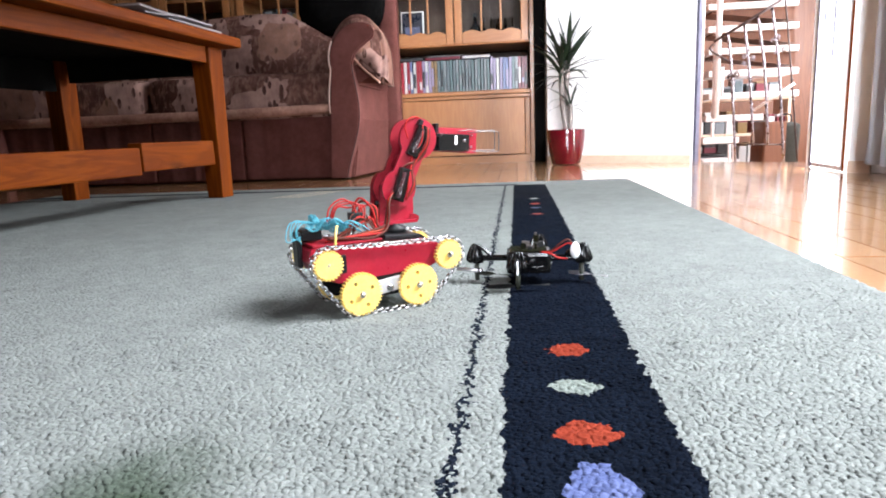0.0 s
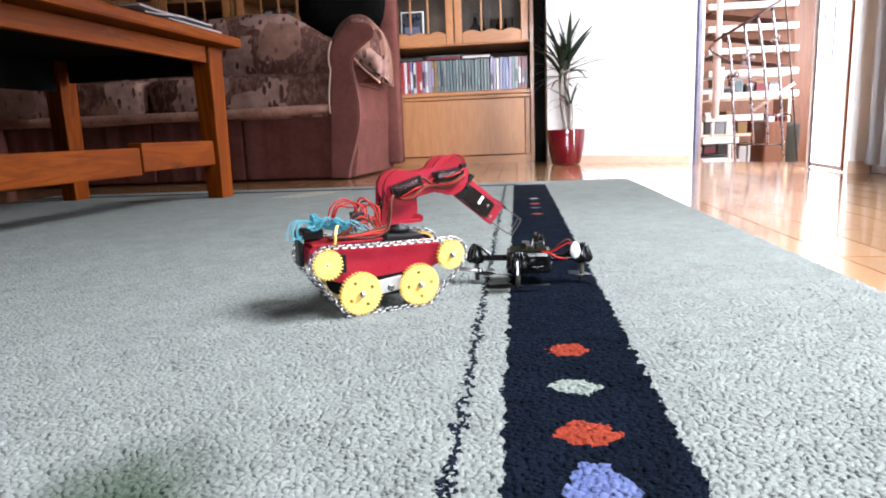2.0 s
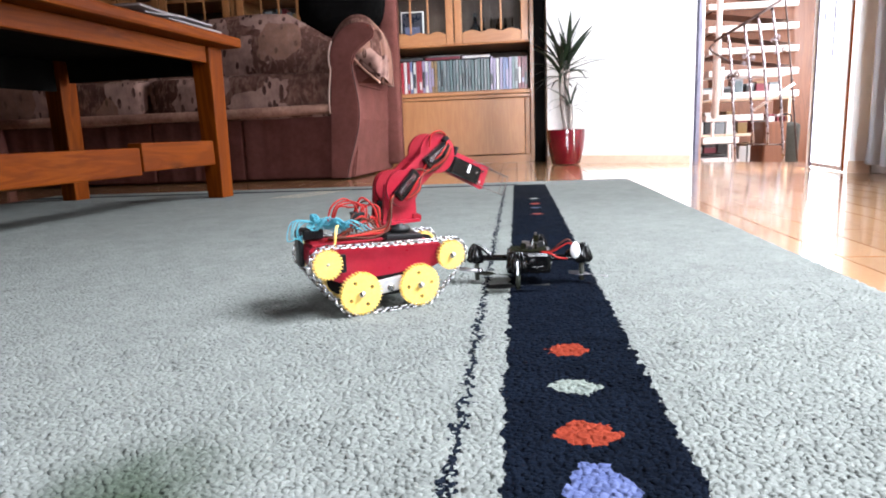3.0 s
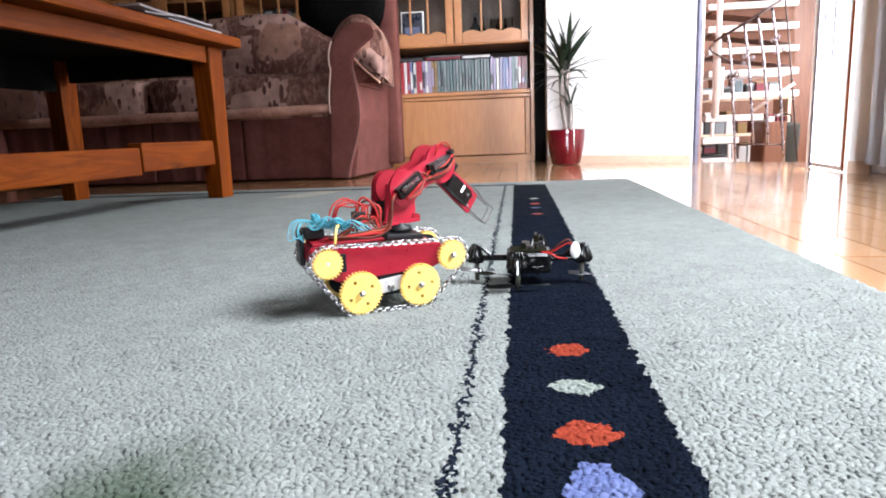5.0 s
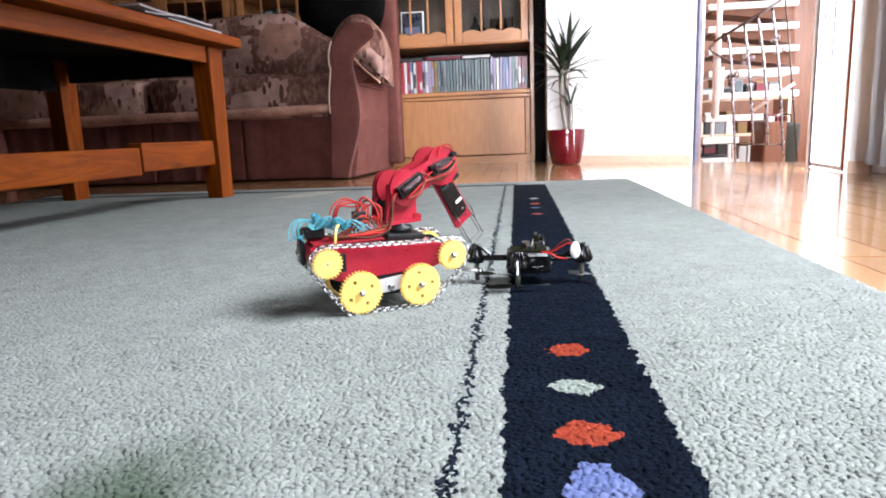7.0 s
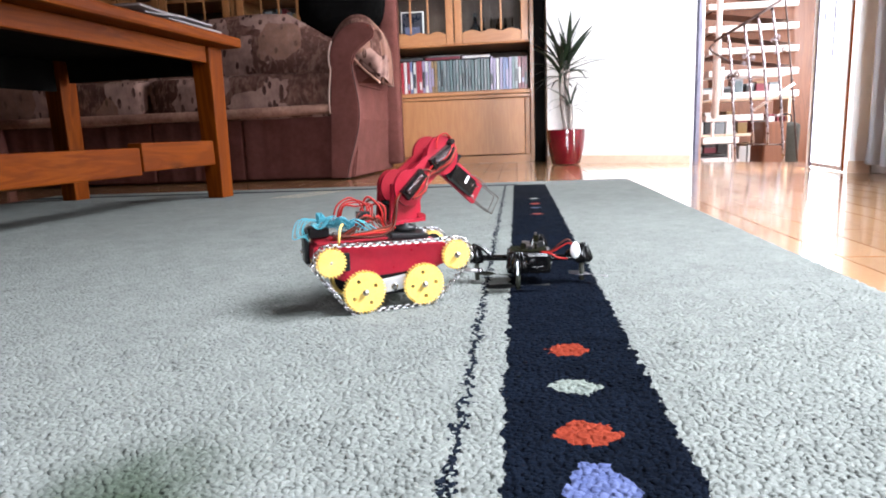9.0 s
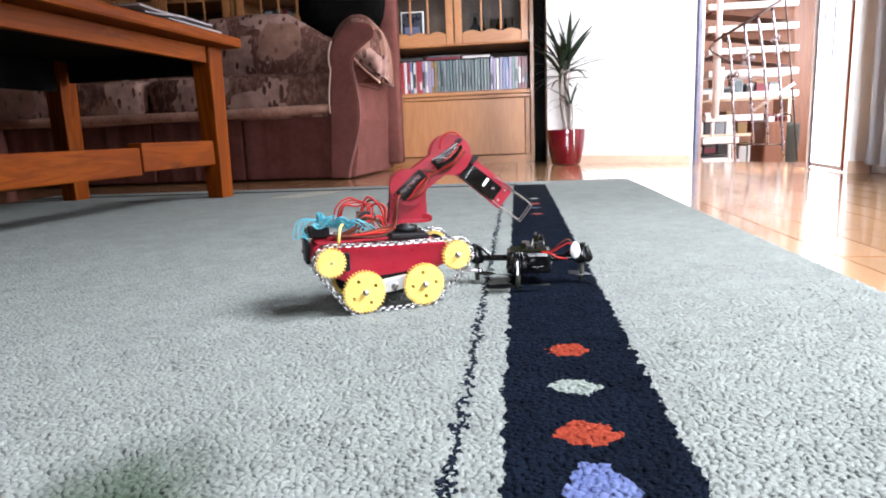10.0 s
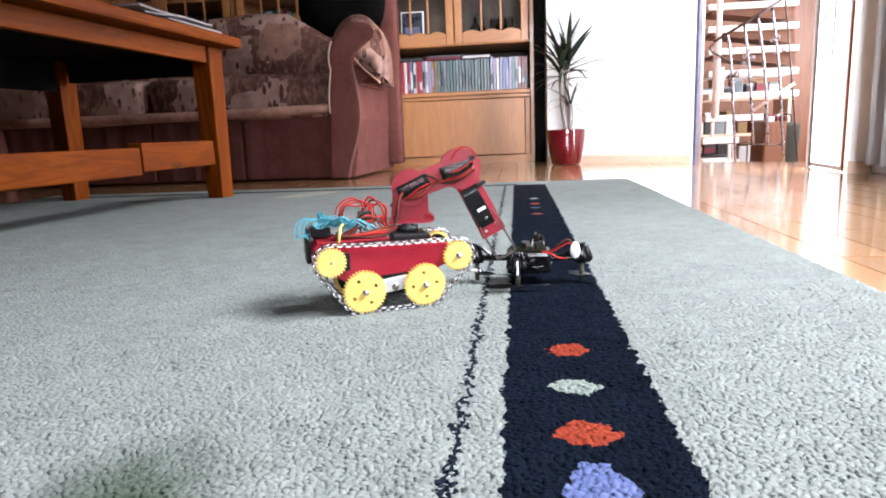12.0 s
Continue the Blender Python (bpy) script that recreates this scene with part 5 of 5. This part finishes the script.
    # cyan bundle
    for k in range(26):
        a = rnd.uniform(-0.0065, 0.0065)
        wire([(-0.037 + a, -0.010 + a, 0.081 + abs(a)), (-0.033, -0.014 + a, 0.0885 + a), (-0.024, -0.017 + a, 0.0875 - a), (-0.014, -0.018 - a, 0.0835 + a), (-0.004, -0.018 + a, 0.0810 - a), (0.006 - 2 * a, -0.018, 0.0795 + a)], M_WIRE_CYAN, 0.0005, "cyan wire", 0.0026)
    for k in range(5):
        a = 0.0022 * k
        wire([(-0.034, -0.012, 0.087), (-0.043 - a, -0.012 + a, 0.089), (-0.0495 - a, -0.012, 0.082 - a), (-0.046, -0.012, 0.068 + a)], M_WIRE_CYAN, 0.0005, "loose cyan wire")

    # turret
    turret = part("turret", lathe([(0, 0.0695), (0.012, 0.0695), (0.012, 0.0745), (0.006, 0.0750), (0.006, 0.0775), (0, 0.0775)], 20), M_DARK, t, "black turning base", True)
    foot = [(-0.018, 0.0770), (0.024, 0.0770), (0.024, 0.0800), (-0.018, 0.0800)]
    part("base_plate", slab(foot, (), 0.030, Matrix.Translation((0, -0.004, 0))), M_RED, turret)
    flange = [(0.0235, 0.0765), (0.0275, 0.0785), (0.0275, 0.0825), (0.0235, 0.0850), (0.018, 0.0850), (0.018, 0.0765)]
    part("flange", slab(flange, (), 0.022, Matrix.Translation((0, 0.0, 0))), M_REDDARK, turret)
    cheek = [(-0.016, 0.0802), (0.0215, 0.0802), (0.0225, 0.0900), (0.0220, 0.1130)] + [(0.0047 + 0.0172 * math.cos(radians(a)), 0.1124 + 0.0172 * math.sin(radians(a))) for a in range(10, 185, 14)] + [(-0.0135, 0.100)]
    part("cheek", slab(cheek, (), 0.003, Matrix.Translation((0, 0.0245, 0))), M_REDDARK, turret, "red plywood side cheek")
    part("cheek", slab([(x, z) for x, z in cheek if z < 0.119 and x > -0.0165] , (), 0.003, Matrix.Translation((0, 0.0012, 0))), M_RED, turret, "red plywood side cheek")
    servo(turret, Matrix.Translation((0.000, 0.0138, 0.0802)), "shoulder_servo", (0.023, 0.018, 0.020))

    # upper arm, pivot at its origin, pointing along +x
    ua = part("upper_arm", slab(dogbone(0.0182, 0.0203, 0.0532, 0.0125), [circle(0, 0, 0.0015, 8), circle(0.0532, 0, 0.0015, 8)], 0.003, Matrix.Translation((0, -0.0055, 0))), M_RED, t, "red plywood upper arm plate")
    part("far_plate", slab(dogbone(0.0178, 0.0198, 0.0532, 0.0115), (), 0.003, Matrix.Translation((0, 0.0185, 0))), M_REDDARK, ua)
    part("spacer", block((0.020, -0.0024, -0.007), (0.032, 0.0184, 0.007), 0.001), M_REDDARK, ua)
    flat = Matrix.Rotation(radians(90), 4, "X")
    for x, turn, nm in ((0.004, -6, "shoulder_servo"), (0.050, 4, "elbow_servo")):
        s = block((-0.0165, -0.0062, 0), (0.0165, 0.0062, 0.0062), 0.0009)
        box(s, (-0.012, -0.0040, 0.0062), (0.012, 0.0052, 0.0078), 0.0006)
        bmesh.ops.transform(s, matrix=Matrix.Translation((x, -0.0057, 0.001)) @ Matrix.Rotation(radians(turn), 4, "Y") @ flat, verts=s.verts[:])
        sv = part(nm, s, M_GLOSSBLACK, ua, "glossy black servo lying along the arm")
        # Added glossy, uneven strip imitates the bright streaks on the servo case.
        glint = block((-0.0125, -0.0008, 0.0064), (0.0130, 0.0040, 0.0086), 0.0009)
        bmesh.ops.transform(glint, matrix=Matrix.Translation((x - 0.001, -0.0057, 0.001)) @ Matrix.Rotation(radians(turn), 4, "Y") @ flat, verts=glint.verts[:])
        part("glint_strip", glint, M_GLINT, sv, "added glossy strip that gives the servo its glints")
    for k, (m, dz) in enumerate(((M_WIRE_BROWN, -0.004), (M_WIRE_RED, -0.0055), (M_WIRE_BROWN, -0.007), (M_WIRE_RED, 0.001))):
        part("arm_cable", tube([(-0.008, -0.0115 - 0.0006 * k, -0.008), (0.008, -0.0148, dz - 0.004), (0.022, -0.0105, -0.002 + dz * 0.3), (0.034, -0.0105, 0.001 + dz), (0.050, -0.0148, dz - 0.001), (0.066, -0.0125, 0.003 + dz)], 0.0008, 6), m, ua, smooth=True)
    part("arm_cable", tube([(0.012, -0.0085, 0.008), (0.024, -0.0105, 0.004), (0.032, -0.0095, -0.006), (0.044, -0.0125, -0.009), (0.060, -0.013, -0.004)], 0.0012, 6), M_WIRE_BROWN, ua, smooth=True)
    part("cable_loop", tube([(0.048, -0.009, 0.012), (0.058, -0.008, 0.0195), (0.068, -0.008, 0.0165), (0.072, -0.006, 0.008)], 0.0009, 6), M_WIRE_RED, ua, "red wire loop at the elbow", True)
    part("servo_ear", block((0.0645, -0.0130, 0.0045), (0.0700, -0.0062, 0.0085), 0.0006), M_DARK, ua)

    # forearm with the gripper, pivot at its origin, pointing along +x
    plate = [(-0.010, 0.010), (0.010, 0.0125), (0.075, 0.0130), (0.0765, 0.0115), (0.0765, -0.0115), (0.0750, -0.013), (0.030, -0.012), (0.006, -0.0125), (-0.010, -0.0105), (-0.0135, 0.0)]
    fa = part("forearm", slab(plate, [circle(0.066, 0.006, 0.001, 8)], 0.003, Matrix.Translation((0, 0.0085, 0))), M_RED, t, "red plywood forearm plate")
    s = block((-0.0150, -0.0085, 0), (0.0150, 0.0070, 0.0085), 0.0010)
    box(s, (-0.0195, -0.0085, 0.0028), (0.0195, 0.0070, 0.0048), 0.0004)
    bmesh.ops.transform(s, matrix=Matrix.Translation((0.043, 0.0083, -0.0015)) @ flat @ Matrix.Diagonal((1.12, 1.12, 1, 1)), verts=s.verts[:])
    gs = part("gripper_servo", s, M_GLOSSBLACK, fa, "black gripper servo with a pale label")
    part("servo_label", block((0.0445, -0.0012, -0.0045), (0.0475, -0.0004, 0.0045), 0.0003), M_WHITEPL, fa, "small white label")
    screw(fa, 0.0565, 0.0000, -0.0005, 0.0020)
    screw(fa, 0.0700, 0.0084, 0.0058, 0.0014)
    screw(fa, 0.0700, 0.0084, -0.0062, 0.0014)
    part("servo_tab", block((0.0215, -0.0015, 0.0068), (0.0250, 0.0080, 0.0160), 0.0006), M_DARK, fa)
    for y, dz in ((0.0105, 0.0), (0.0025, -0.0015)):
        part("gripper_wire", tube([(0.062, y, 0.0095 + dz), (0.080, y, 0.0115 + dz), (0.0985, y, 0.0122 + dz), (0.1010, y, 0.0100 + dz), (0.1015, y, -0.0060 + dz), (0.0995, y, -0.0085 + dz), (0.080, y, -0.0095 + dz), (0.062, y, -0.0085 + dz)], 0.00055, 6, smooth_steps=3), M_WIRE_STEEL, fa, "bent steel wire finger", True)
    part("push_wire", tube([(0.050, 0.002, 0.009), (0.064, 0.001, 0.0115), (0.078, 0.002, 0.0105)], 0.0006, 6), M_WIRE_STEEL, fa, smooth=True)
    return t, turret, ua, fa


ROBOT, TURRET, UPPER_ARM, FOREARM = robot()


# ---- quadcopter ----
def quadcopter():
    c = Vector((0.016, 0.690))
    t = thing("quadcopter", "small black quadcopter lying on the rug", "drone", pose(c.x, c.y, RUG))
    pods = {"west": (-0.062, 0.000), "east": (0.052, -0.004), "north": (0.008, 0.056), "south": (-0.017, -0.046)}
    part("centre_frame", block((-0.029, -0.018, 0.011), (0.019, 0.022, 0.0345), 0.004), M_GLOSSBLACK, t, "black moulded centre frame")
    part("lower_shell", lathe([(0, 0.010), (0.012, 0.011), (0.020, 0.017), (0.021, 0.020), (0, 0.020)], 18), M_GLOSSBLACK, t, smooth=True)
    part("circuit_board", block((-0.025, -0.015, 0.0347), (0.014, 0.015, 0.0365), 0.0005), M_PCB, t, "bare dark circuit board")
    rnd = random.Random(2)
    for i in range(16):
        x, y = rnd.uniform(-0.021, 0.010), rnd.uniform(-0.011, 0.011)
        part("chip", block((x - 0.002, y - 0.002, 0.0366), (x + rnd.uniform(0.001, 0.004), y + 0.002, 0.0376 + 0.006 * rnd.random()), 0.0003), rnd.choice([M_PCB, M_GLOSSBLACK, M_DARK, M_WIRE_STEEL]), t)
    part("antenna_post", block((0.0005, 0.004, 0.0366), (0.0060, 0.009, 0.0500), 0.001), M_PCB, t, "dark upright post on the board")
    part("antenna_tip", block((0.0018, 0.0035, 0.0501), (0.0045, 0.006, 0.0530), 0.0006), M_WIRE_STEEL, t)
    for name, (x, y) in pods.items():
        d = Vector((x, y))
        n = d.normalized()
        side = Vector((-n.y, n.x))
        a = bmesh.new()
        for s in (-1, 1):
            p, q = n * 0.018 + side * 0.0065 * s, d - n * 0.006 + side * 0.0022 * s
            tube([(p.x, p.y, 0.0262), ((p.x + q.x) / 2, (p.y + q.y) / 2, 0.0262), (q.x, q.y, 0.0265)], 0.0027, 6, a)
        for k in (0.35, 0.62, 0.85):
            p = n * 0.018 + (d - n * 0.024) * k
            w = 0.0065 - 0.0043 * k
            tube([(p.x + side.x * w, p.y + side.y * w, 0.0262), (p.x - side.x * w, p.y - side.y * w, 0.0262)], 0.0013, 5, a)
        arm = part("arm", a, M_GLOSSBLACK, t, smooth=True)
        # motor pod: four leaning ribs under a cap
        pod = lathe([(0, 0.0215), (0.0078, 0.0215), (0.0084, 0.0240), (0.0062, 0.0335), (0.0038, 0.0400), (0, 0.0412)], 14, m=Matrix.Translation((x, y, 0)))
        m = part("motor_pod", pod, M_GLOSSBLACK, t, "glossy black motor pod", True)
        ribs = bmesh.new()
        for k in range(5):
            ang = math.atan2(y, x) + radians(-70 + 35 * k)
            e = Vector((math.cos(ang), math.sin(ang)))
            tube([(x + e.x * 0.0035, y + e.y * 0.0030, 0.0415), (x + e.x * 0.0062, y + e.y * 0.0062, 0.0385), (x + e.x * 0.0108, y + e.y * 0.0108, 0.0262), (x + e.x * 0.0085, y + e.y * 0.0085, 0.0225)], 0.0013, 5, ribs)
        for k in (-1, 0, 1):
            e = Vector((x, y)) - n * 0.017 + side * 0.0065 * k
            tube([(x + side.x * 0.002 * k, y + side.y * 0.002 * k, 0.0405), ((x + e.x) / 2 + side.x * 0.003 * k, (y + e.y) / 2 + side.y * 0.003 * k, 0.0365), (e.x, e.y, 0.0285)], 0.0016, 5, ribs)
        part("guard_rib", ribs, M_GLOSSBLACK, m, smooth=True)
        part("leg", tube([(x, y, 0.0218), (x, y, 0.0015)], 0.0028, 8), M_SMOKE, m, "smoky translucent foot", True)
        part("motor_shaft", tube([(x, y, 0.0155), (x, y, 0.0085)], 0.0012, 6), M_STEEL, m)
    part("white_stripe", block((-0.0182, -0.0588, 0.0195), (-0.0162, -0.0572, 0.0330), 0.0005), M_WHITEPL, t, "white stripe on one pod")

    def blade(name, centre, ang, length, mat, z, label):
        bm = bmesh.new()
        rows = []
        for i in range(15):
            u = i / 14 * 2 - 1
            w = 0.0042 * (1 - abs(u) ** 3) * (0.45 + 0.55 * min(1, abs(u) * 2.5)) + 0.0006
            tw = 0.0014 * (1 if u > 0 else -1) * min(1, abs(u) * 3)
            rows.append([bm.verts.new((u * length / 2, -w, tw)), bm.verts.new((u * length / 2, w, -tw))])
        for a, b in zip(rows, rows[1:]):
            bm.faces.new((a[0], b[0], b[1], a[1]))
        bmesh.ops.solidify(bm, geom=bm.faces[:], thickness=0.0007)
        bmesh.ops.transform(bm, matrix=pose(centre[0], centre[1], z, 0, 0, ang), verts=bm.verts[:])
        part(name, bm, mat, t, label, True)

    part("propeller_shaft", tube([(-0.0860, 0.0078, 0.0125), (-0.0600, -0.0024, 0.0125)], 0.0022, 8), M_ALU, t, "silvery shaft sticking out sideways", True)
    part("shaft_tip", lathe([(0, -0.0034), (0.0026, -0.0022), (0.0034, 0), (0.0026, 0.0022), (0, 0.0034)], 12, m=Matrix.Translation((-0.0585, -0.0030, 0.0125))), M_STEEL, t, smooth=True)
    blade("propeller", (pods["west"][0] + 0.020, -0.012), 160, 0.040, M_SMOKE, 0.0105, "smoky propeller blade")
    blade("propeller", pods["south"], 8, 0.066, M_DARK, 0.0055, "dark propeller blade")
    blade("propeller", (pods["east"][0] + 0.006, pods["east"][1] - 0.004), -32, 0.046, M_ALU, 0.0085, "pale propeller blade")
    blade("propeller", pods["north"], 25, 0.056, M_DARK, 0.0115, "dark propeller blade")
    part("battery_plug", lathe([(0, -0.0032), (0.0058, -0.0030), (0.0062, 0.0), (0.0058, 0.0030), (0, 0.0032)], 16, m=Matrix.Translation((0.0445, -0.012, 0.0355)) @ Matrix.Rotation(radians(80), 4, "X") @ Matrix.Diagonal((0.85, 1.45, 1, 1))), M_WHITEPL, t, "white round plug", True)
    for k, dz in enumerate((0.0, 0.004)):
        part("lead", tube([(0.010, -0.010, 0.0345), (0.020, -0.012, 0.0345 + dz * 0.4), (0.028, -0.013, 0.0390 + dz), (0.037, -0.012, 0.0435 + dz), (0.0435, -0.011, 0.0400)], 0.0009, 6), M_WIRE_RED if k == 0 else M_WIRE_BROWN, t, "red battery lead" if k == 0 else "", True)
    part("lead", tube([(0.006, -0.013, 0.0350), (0.018, -0.018, 0.0335), (0.026, -0.017, 0.0290), (0.036, -0.012, 0.0265)], 0.0011, 6), M_WIRE_RED, t, "red battery lead", True)


quadcopter()


# ---- floor boards ----
def boards():
    rnd = random.Random(21)
    wide, long_ = 0.068, 0.42
    mesh = bpy.data.meshes.new("board")
    bm = block((0.0006, 0.0006, -0.012), (wide - 0.0006, long_ - 0.0006, 0.0))
    for v in bm.verts:
        if v.co.z > -0.001:
            v.co.x += (wide / 2 - v.co.x) * 0.012
            v.co.y += (long_ / 2 - v.co.y) * 0.002
    bm.to_mesh(mesh)
    bm.free()
    mesh.materials.append(M_PARQUET)
    rest = []
    for i in range(-40, 46):
        for j in range(-6, 15):
            x, y = i * wide, j * long_ + (0.21 if i % 2 else 0.0)
            if not (-2.70 < x < 2.9 and -2.16 < y < 5.1):
                continue
            out = [(Vector((x + u, y + w, 0)) - SILL_A).cross(SILL_B - SILL_A).z < 0 and x + u > 0.80 for u in (0, wide) for w in (0, long_)]
            if all(out) or x > 1.24 or y > 4.0:
                continue
            if any(out):
                cut = bmesh.new()
                cut.from_mesh(mesh)
                normal = Vector((SILL_A.y - SILL_B.y, SILL_B.x - SILL_A.x, 0)).normalized()
                bmesh.ops.bisect_plane(cut, geom=cut.verts[:] + cut.edges[:] + cut.faces[:], plane_co=SILL_A - Vector((x, y, 0)), plane_no=normal, clear_outer=True)
                bmesh.ops.holes_fill(cut, edges=cut.edges[:])
                ob = part("board", cut, M_PARQUET, FLOOR)
                ob.matrix_basis = pose(x, y, -0.0004)
                continue
            if 0.25 < x < 1.45 and 0.2 < y < 3.6 or -1.0 < x <= 0.25 and 1.95 < y < 3.5:
                ob = new("board", mesh)
                ob.parent = FLOOR
                ob.matrix_basis = pose(x, y, rnd.uniform(-0.0003, 0.0003) - 0.0004)
            else:
                rest.append((x, y))
    bm = bmesh.new()
    for x, y in rest:
        a = [bm.verts.new((x + u * (wide - 0.001) + 0.0005, max(-1.75, y) + w * (min(long_, y + long_ + 1.75) - 0.001) + 0.0005, z)) for z in (-0.0038, -0.0006) for u, w in ((0, 0), (1, 0), (1, 1), (0, 1))]
        bm.faces.new(a[4:])
        for k in range(4):
            bm.faces.new((a[k], a[(k + 1) % 4], a[4 + (k + 1) % 4], a[4 + k]))
    ob = part("far_boards", bm, M_PARQUET, FLOOR)
    tagged(ob, kind="stuff")


boards()


# ---- what moves ----
CHASSIS = [(0.0, -0.1665, 0.5888, 34.58), (0.9, -0.1662, 0.5890, 33.6), (1.5, -0.1655, 0.5907, 31.91), (3.0, -0.1650, 0.5923, 30.46), (5.0, -0.1645, 0.5945, 28.89),
           (7.2, -0.1642, 0.5963, 27.77), (8.0, -0.1627, 0.5978, 27.30), (8.8, -0.1611, 0.5993, 26.83), (10.0, -0.1603, 0.5994, 25.68), (12.0, -0.1591, 0.6000, 23.95)]
# seconds, turret yaw, upper arm pitch, forearm pitch (both against the horizon)
ARM_START = [(0.0, 1.0, 63.5, -4.1), (0.5, 0.5, 63.0, -0.4), (0.8, 1.0, 65.5, 3.3), (0.9, 0.3, 68.5, 1.6), (1.0, 0.8, 42.1, -18.7),
             (1.1, 0.5, 40.7, -28.7), (1.2, 1.0, 31.4, -25.2), (1.3, 0.6, 15.3, -33.3), (1.4, -2.0, 10.5, -41.2), (1.6, -1.1, 10.6, -43.2),
             (1.8, -0.8, 10.6, -42.4), (2.0, -1.8, 10.6, -38.3), (2.2, -0.4, 10.7, -19.1), (2.4, 13.4, 18.3, -11.7), (2.6, 11.0, 25.7, -12.9),
             (2.8, 7.3, 33.9, -20.8), (3.0, 9.0, 37.6, -24.3), (3.2, 11.1, 34.1, -27.0)]
ARM_MIDDLE = [(4.8, 19.0, 20.8, -41.1), (5.0, 19.5, 23.3, -39.8), (5.2, 19.0, 25.9, -44.6), (5.4, 17.0, 30.0, -38.6), (5.6, 15.0, 34.1, -34.7),
              (5.8, 14.5, 33.7, -43.5), (6.0, 18.0, 25.9, -53.3), (6.4, 18.5, 26.0, -56.8), (6.6, 19.0, 23.6, -56.2), (6.8, 19.2, 20.8, -55.6),
              (7.0, 19.3, 20.9, -57.5), (7.2, 19.0, 20.6, -57.8)]
ARM_END = [(8.8, 22.0, 25.5, -36.5), (9.0, 19.5, 33.8, -37.4), (9.2, 12.3, 36.8, -35.6), (9.4, 8.0, 36.7, -36.5), (9.6, 0.1, 38.2, -36.3),
           (9.8, -8.5, 36.0, -37.4), (10.0, -10.0, 35.3, -39.5), (10.2, -5.0, 33.4, -54.2), (10.4, -5.0, 33.4, -54.3), (10.6, -8.0, 27.2, -67.2),
           (10.8, -11.5, 21.0, -74.2), (11.0, -11.1, 19.3, -73.1), (11.2, -9.8, 18.8, -71.9), (11.4, -9.0, 18.1, -71.8), (11.6, -10.5, 18.0, -70.3),
           (11.8, -18.0, 18.4, -53.3), (12.0, -14.5, 18.4, -63.5)]
ARM = ARM_START + ARM_MIDDLE + ARM_END


def sample(rows, t):
    for a, b in zip(rows, rows[1:]):
        if t <= b[0]:
            u = (t - a[0]) / (b[0] - a[0])
            if b[0] - a[0] > 0.7:
                u = u * u * (3 - 2 * u)
            return [p + (q - p) * u for p, q in zip(a[1:], b[1:])]
    return list(rows[-1][1:])


def motions():
    walk(ROBOT, [(t, pose(x, y, RUG, 0, 0, a)) for t, x, y, a in CHASSIS])
    times = [round(0.1 * i, 1) for i in range(121)]
    turret_rows, upper_rows, fore_rows = [], [], []
    for t in times:
        yaw, up, fore = sample(ARM, t)
        base = pose(0.053, 0, 0, 0, 0, yaw)
        shoulder = base @ pose(0.0047, 0, 0.1124)
        upper = shoulder @ pose(0, 0, 0, 0, -up, 0)
        fore_m = upper @ pose(0.0532, 0, 0, 0, up - fore, 0)
        turret_rows.append((t, base))
        upper_rows.append((t, upper))
        fore_rows.append((t, fore_m))
    walk(TURRET, turret_rows)
    walk(UPPER_ARM, upper_rows)
    walk(FOREARM, fore_rows)


motions()
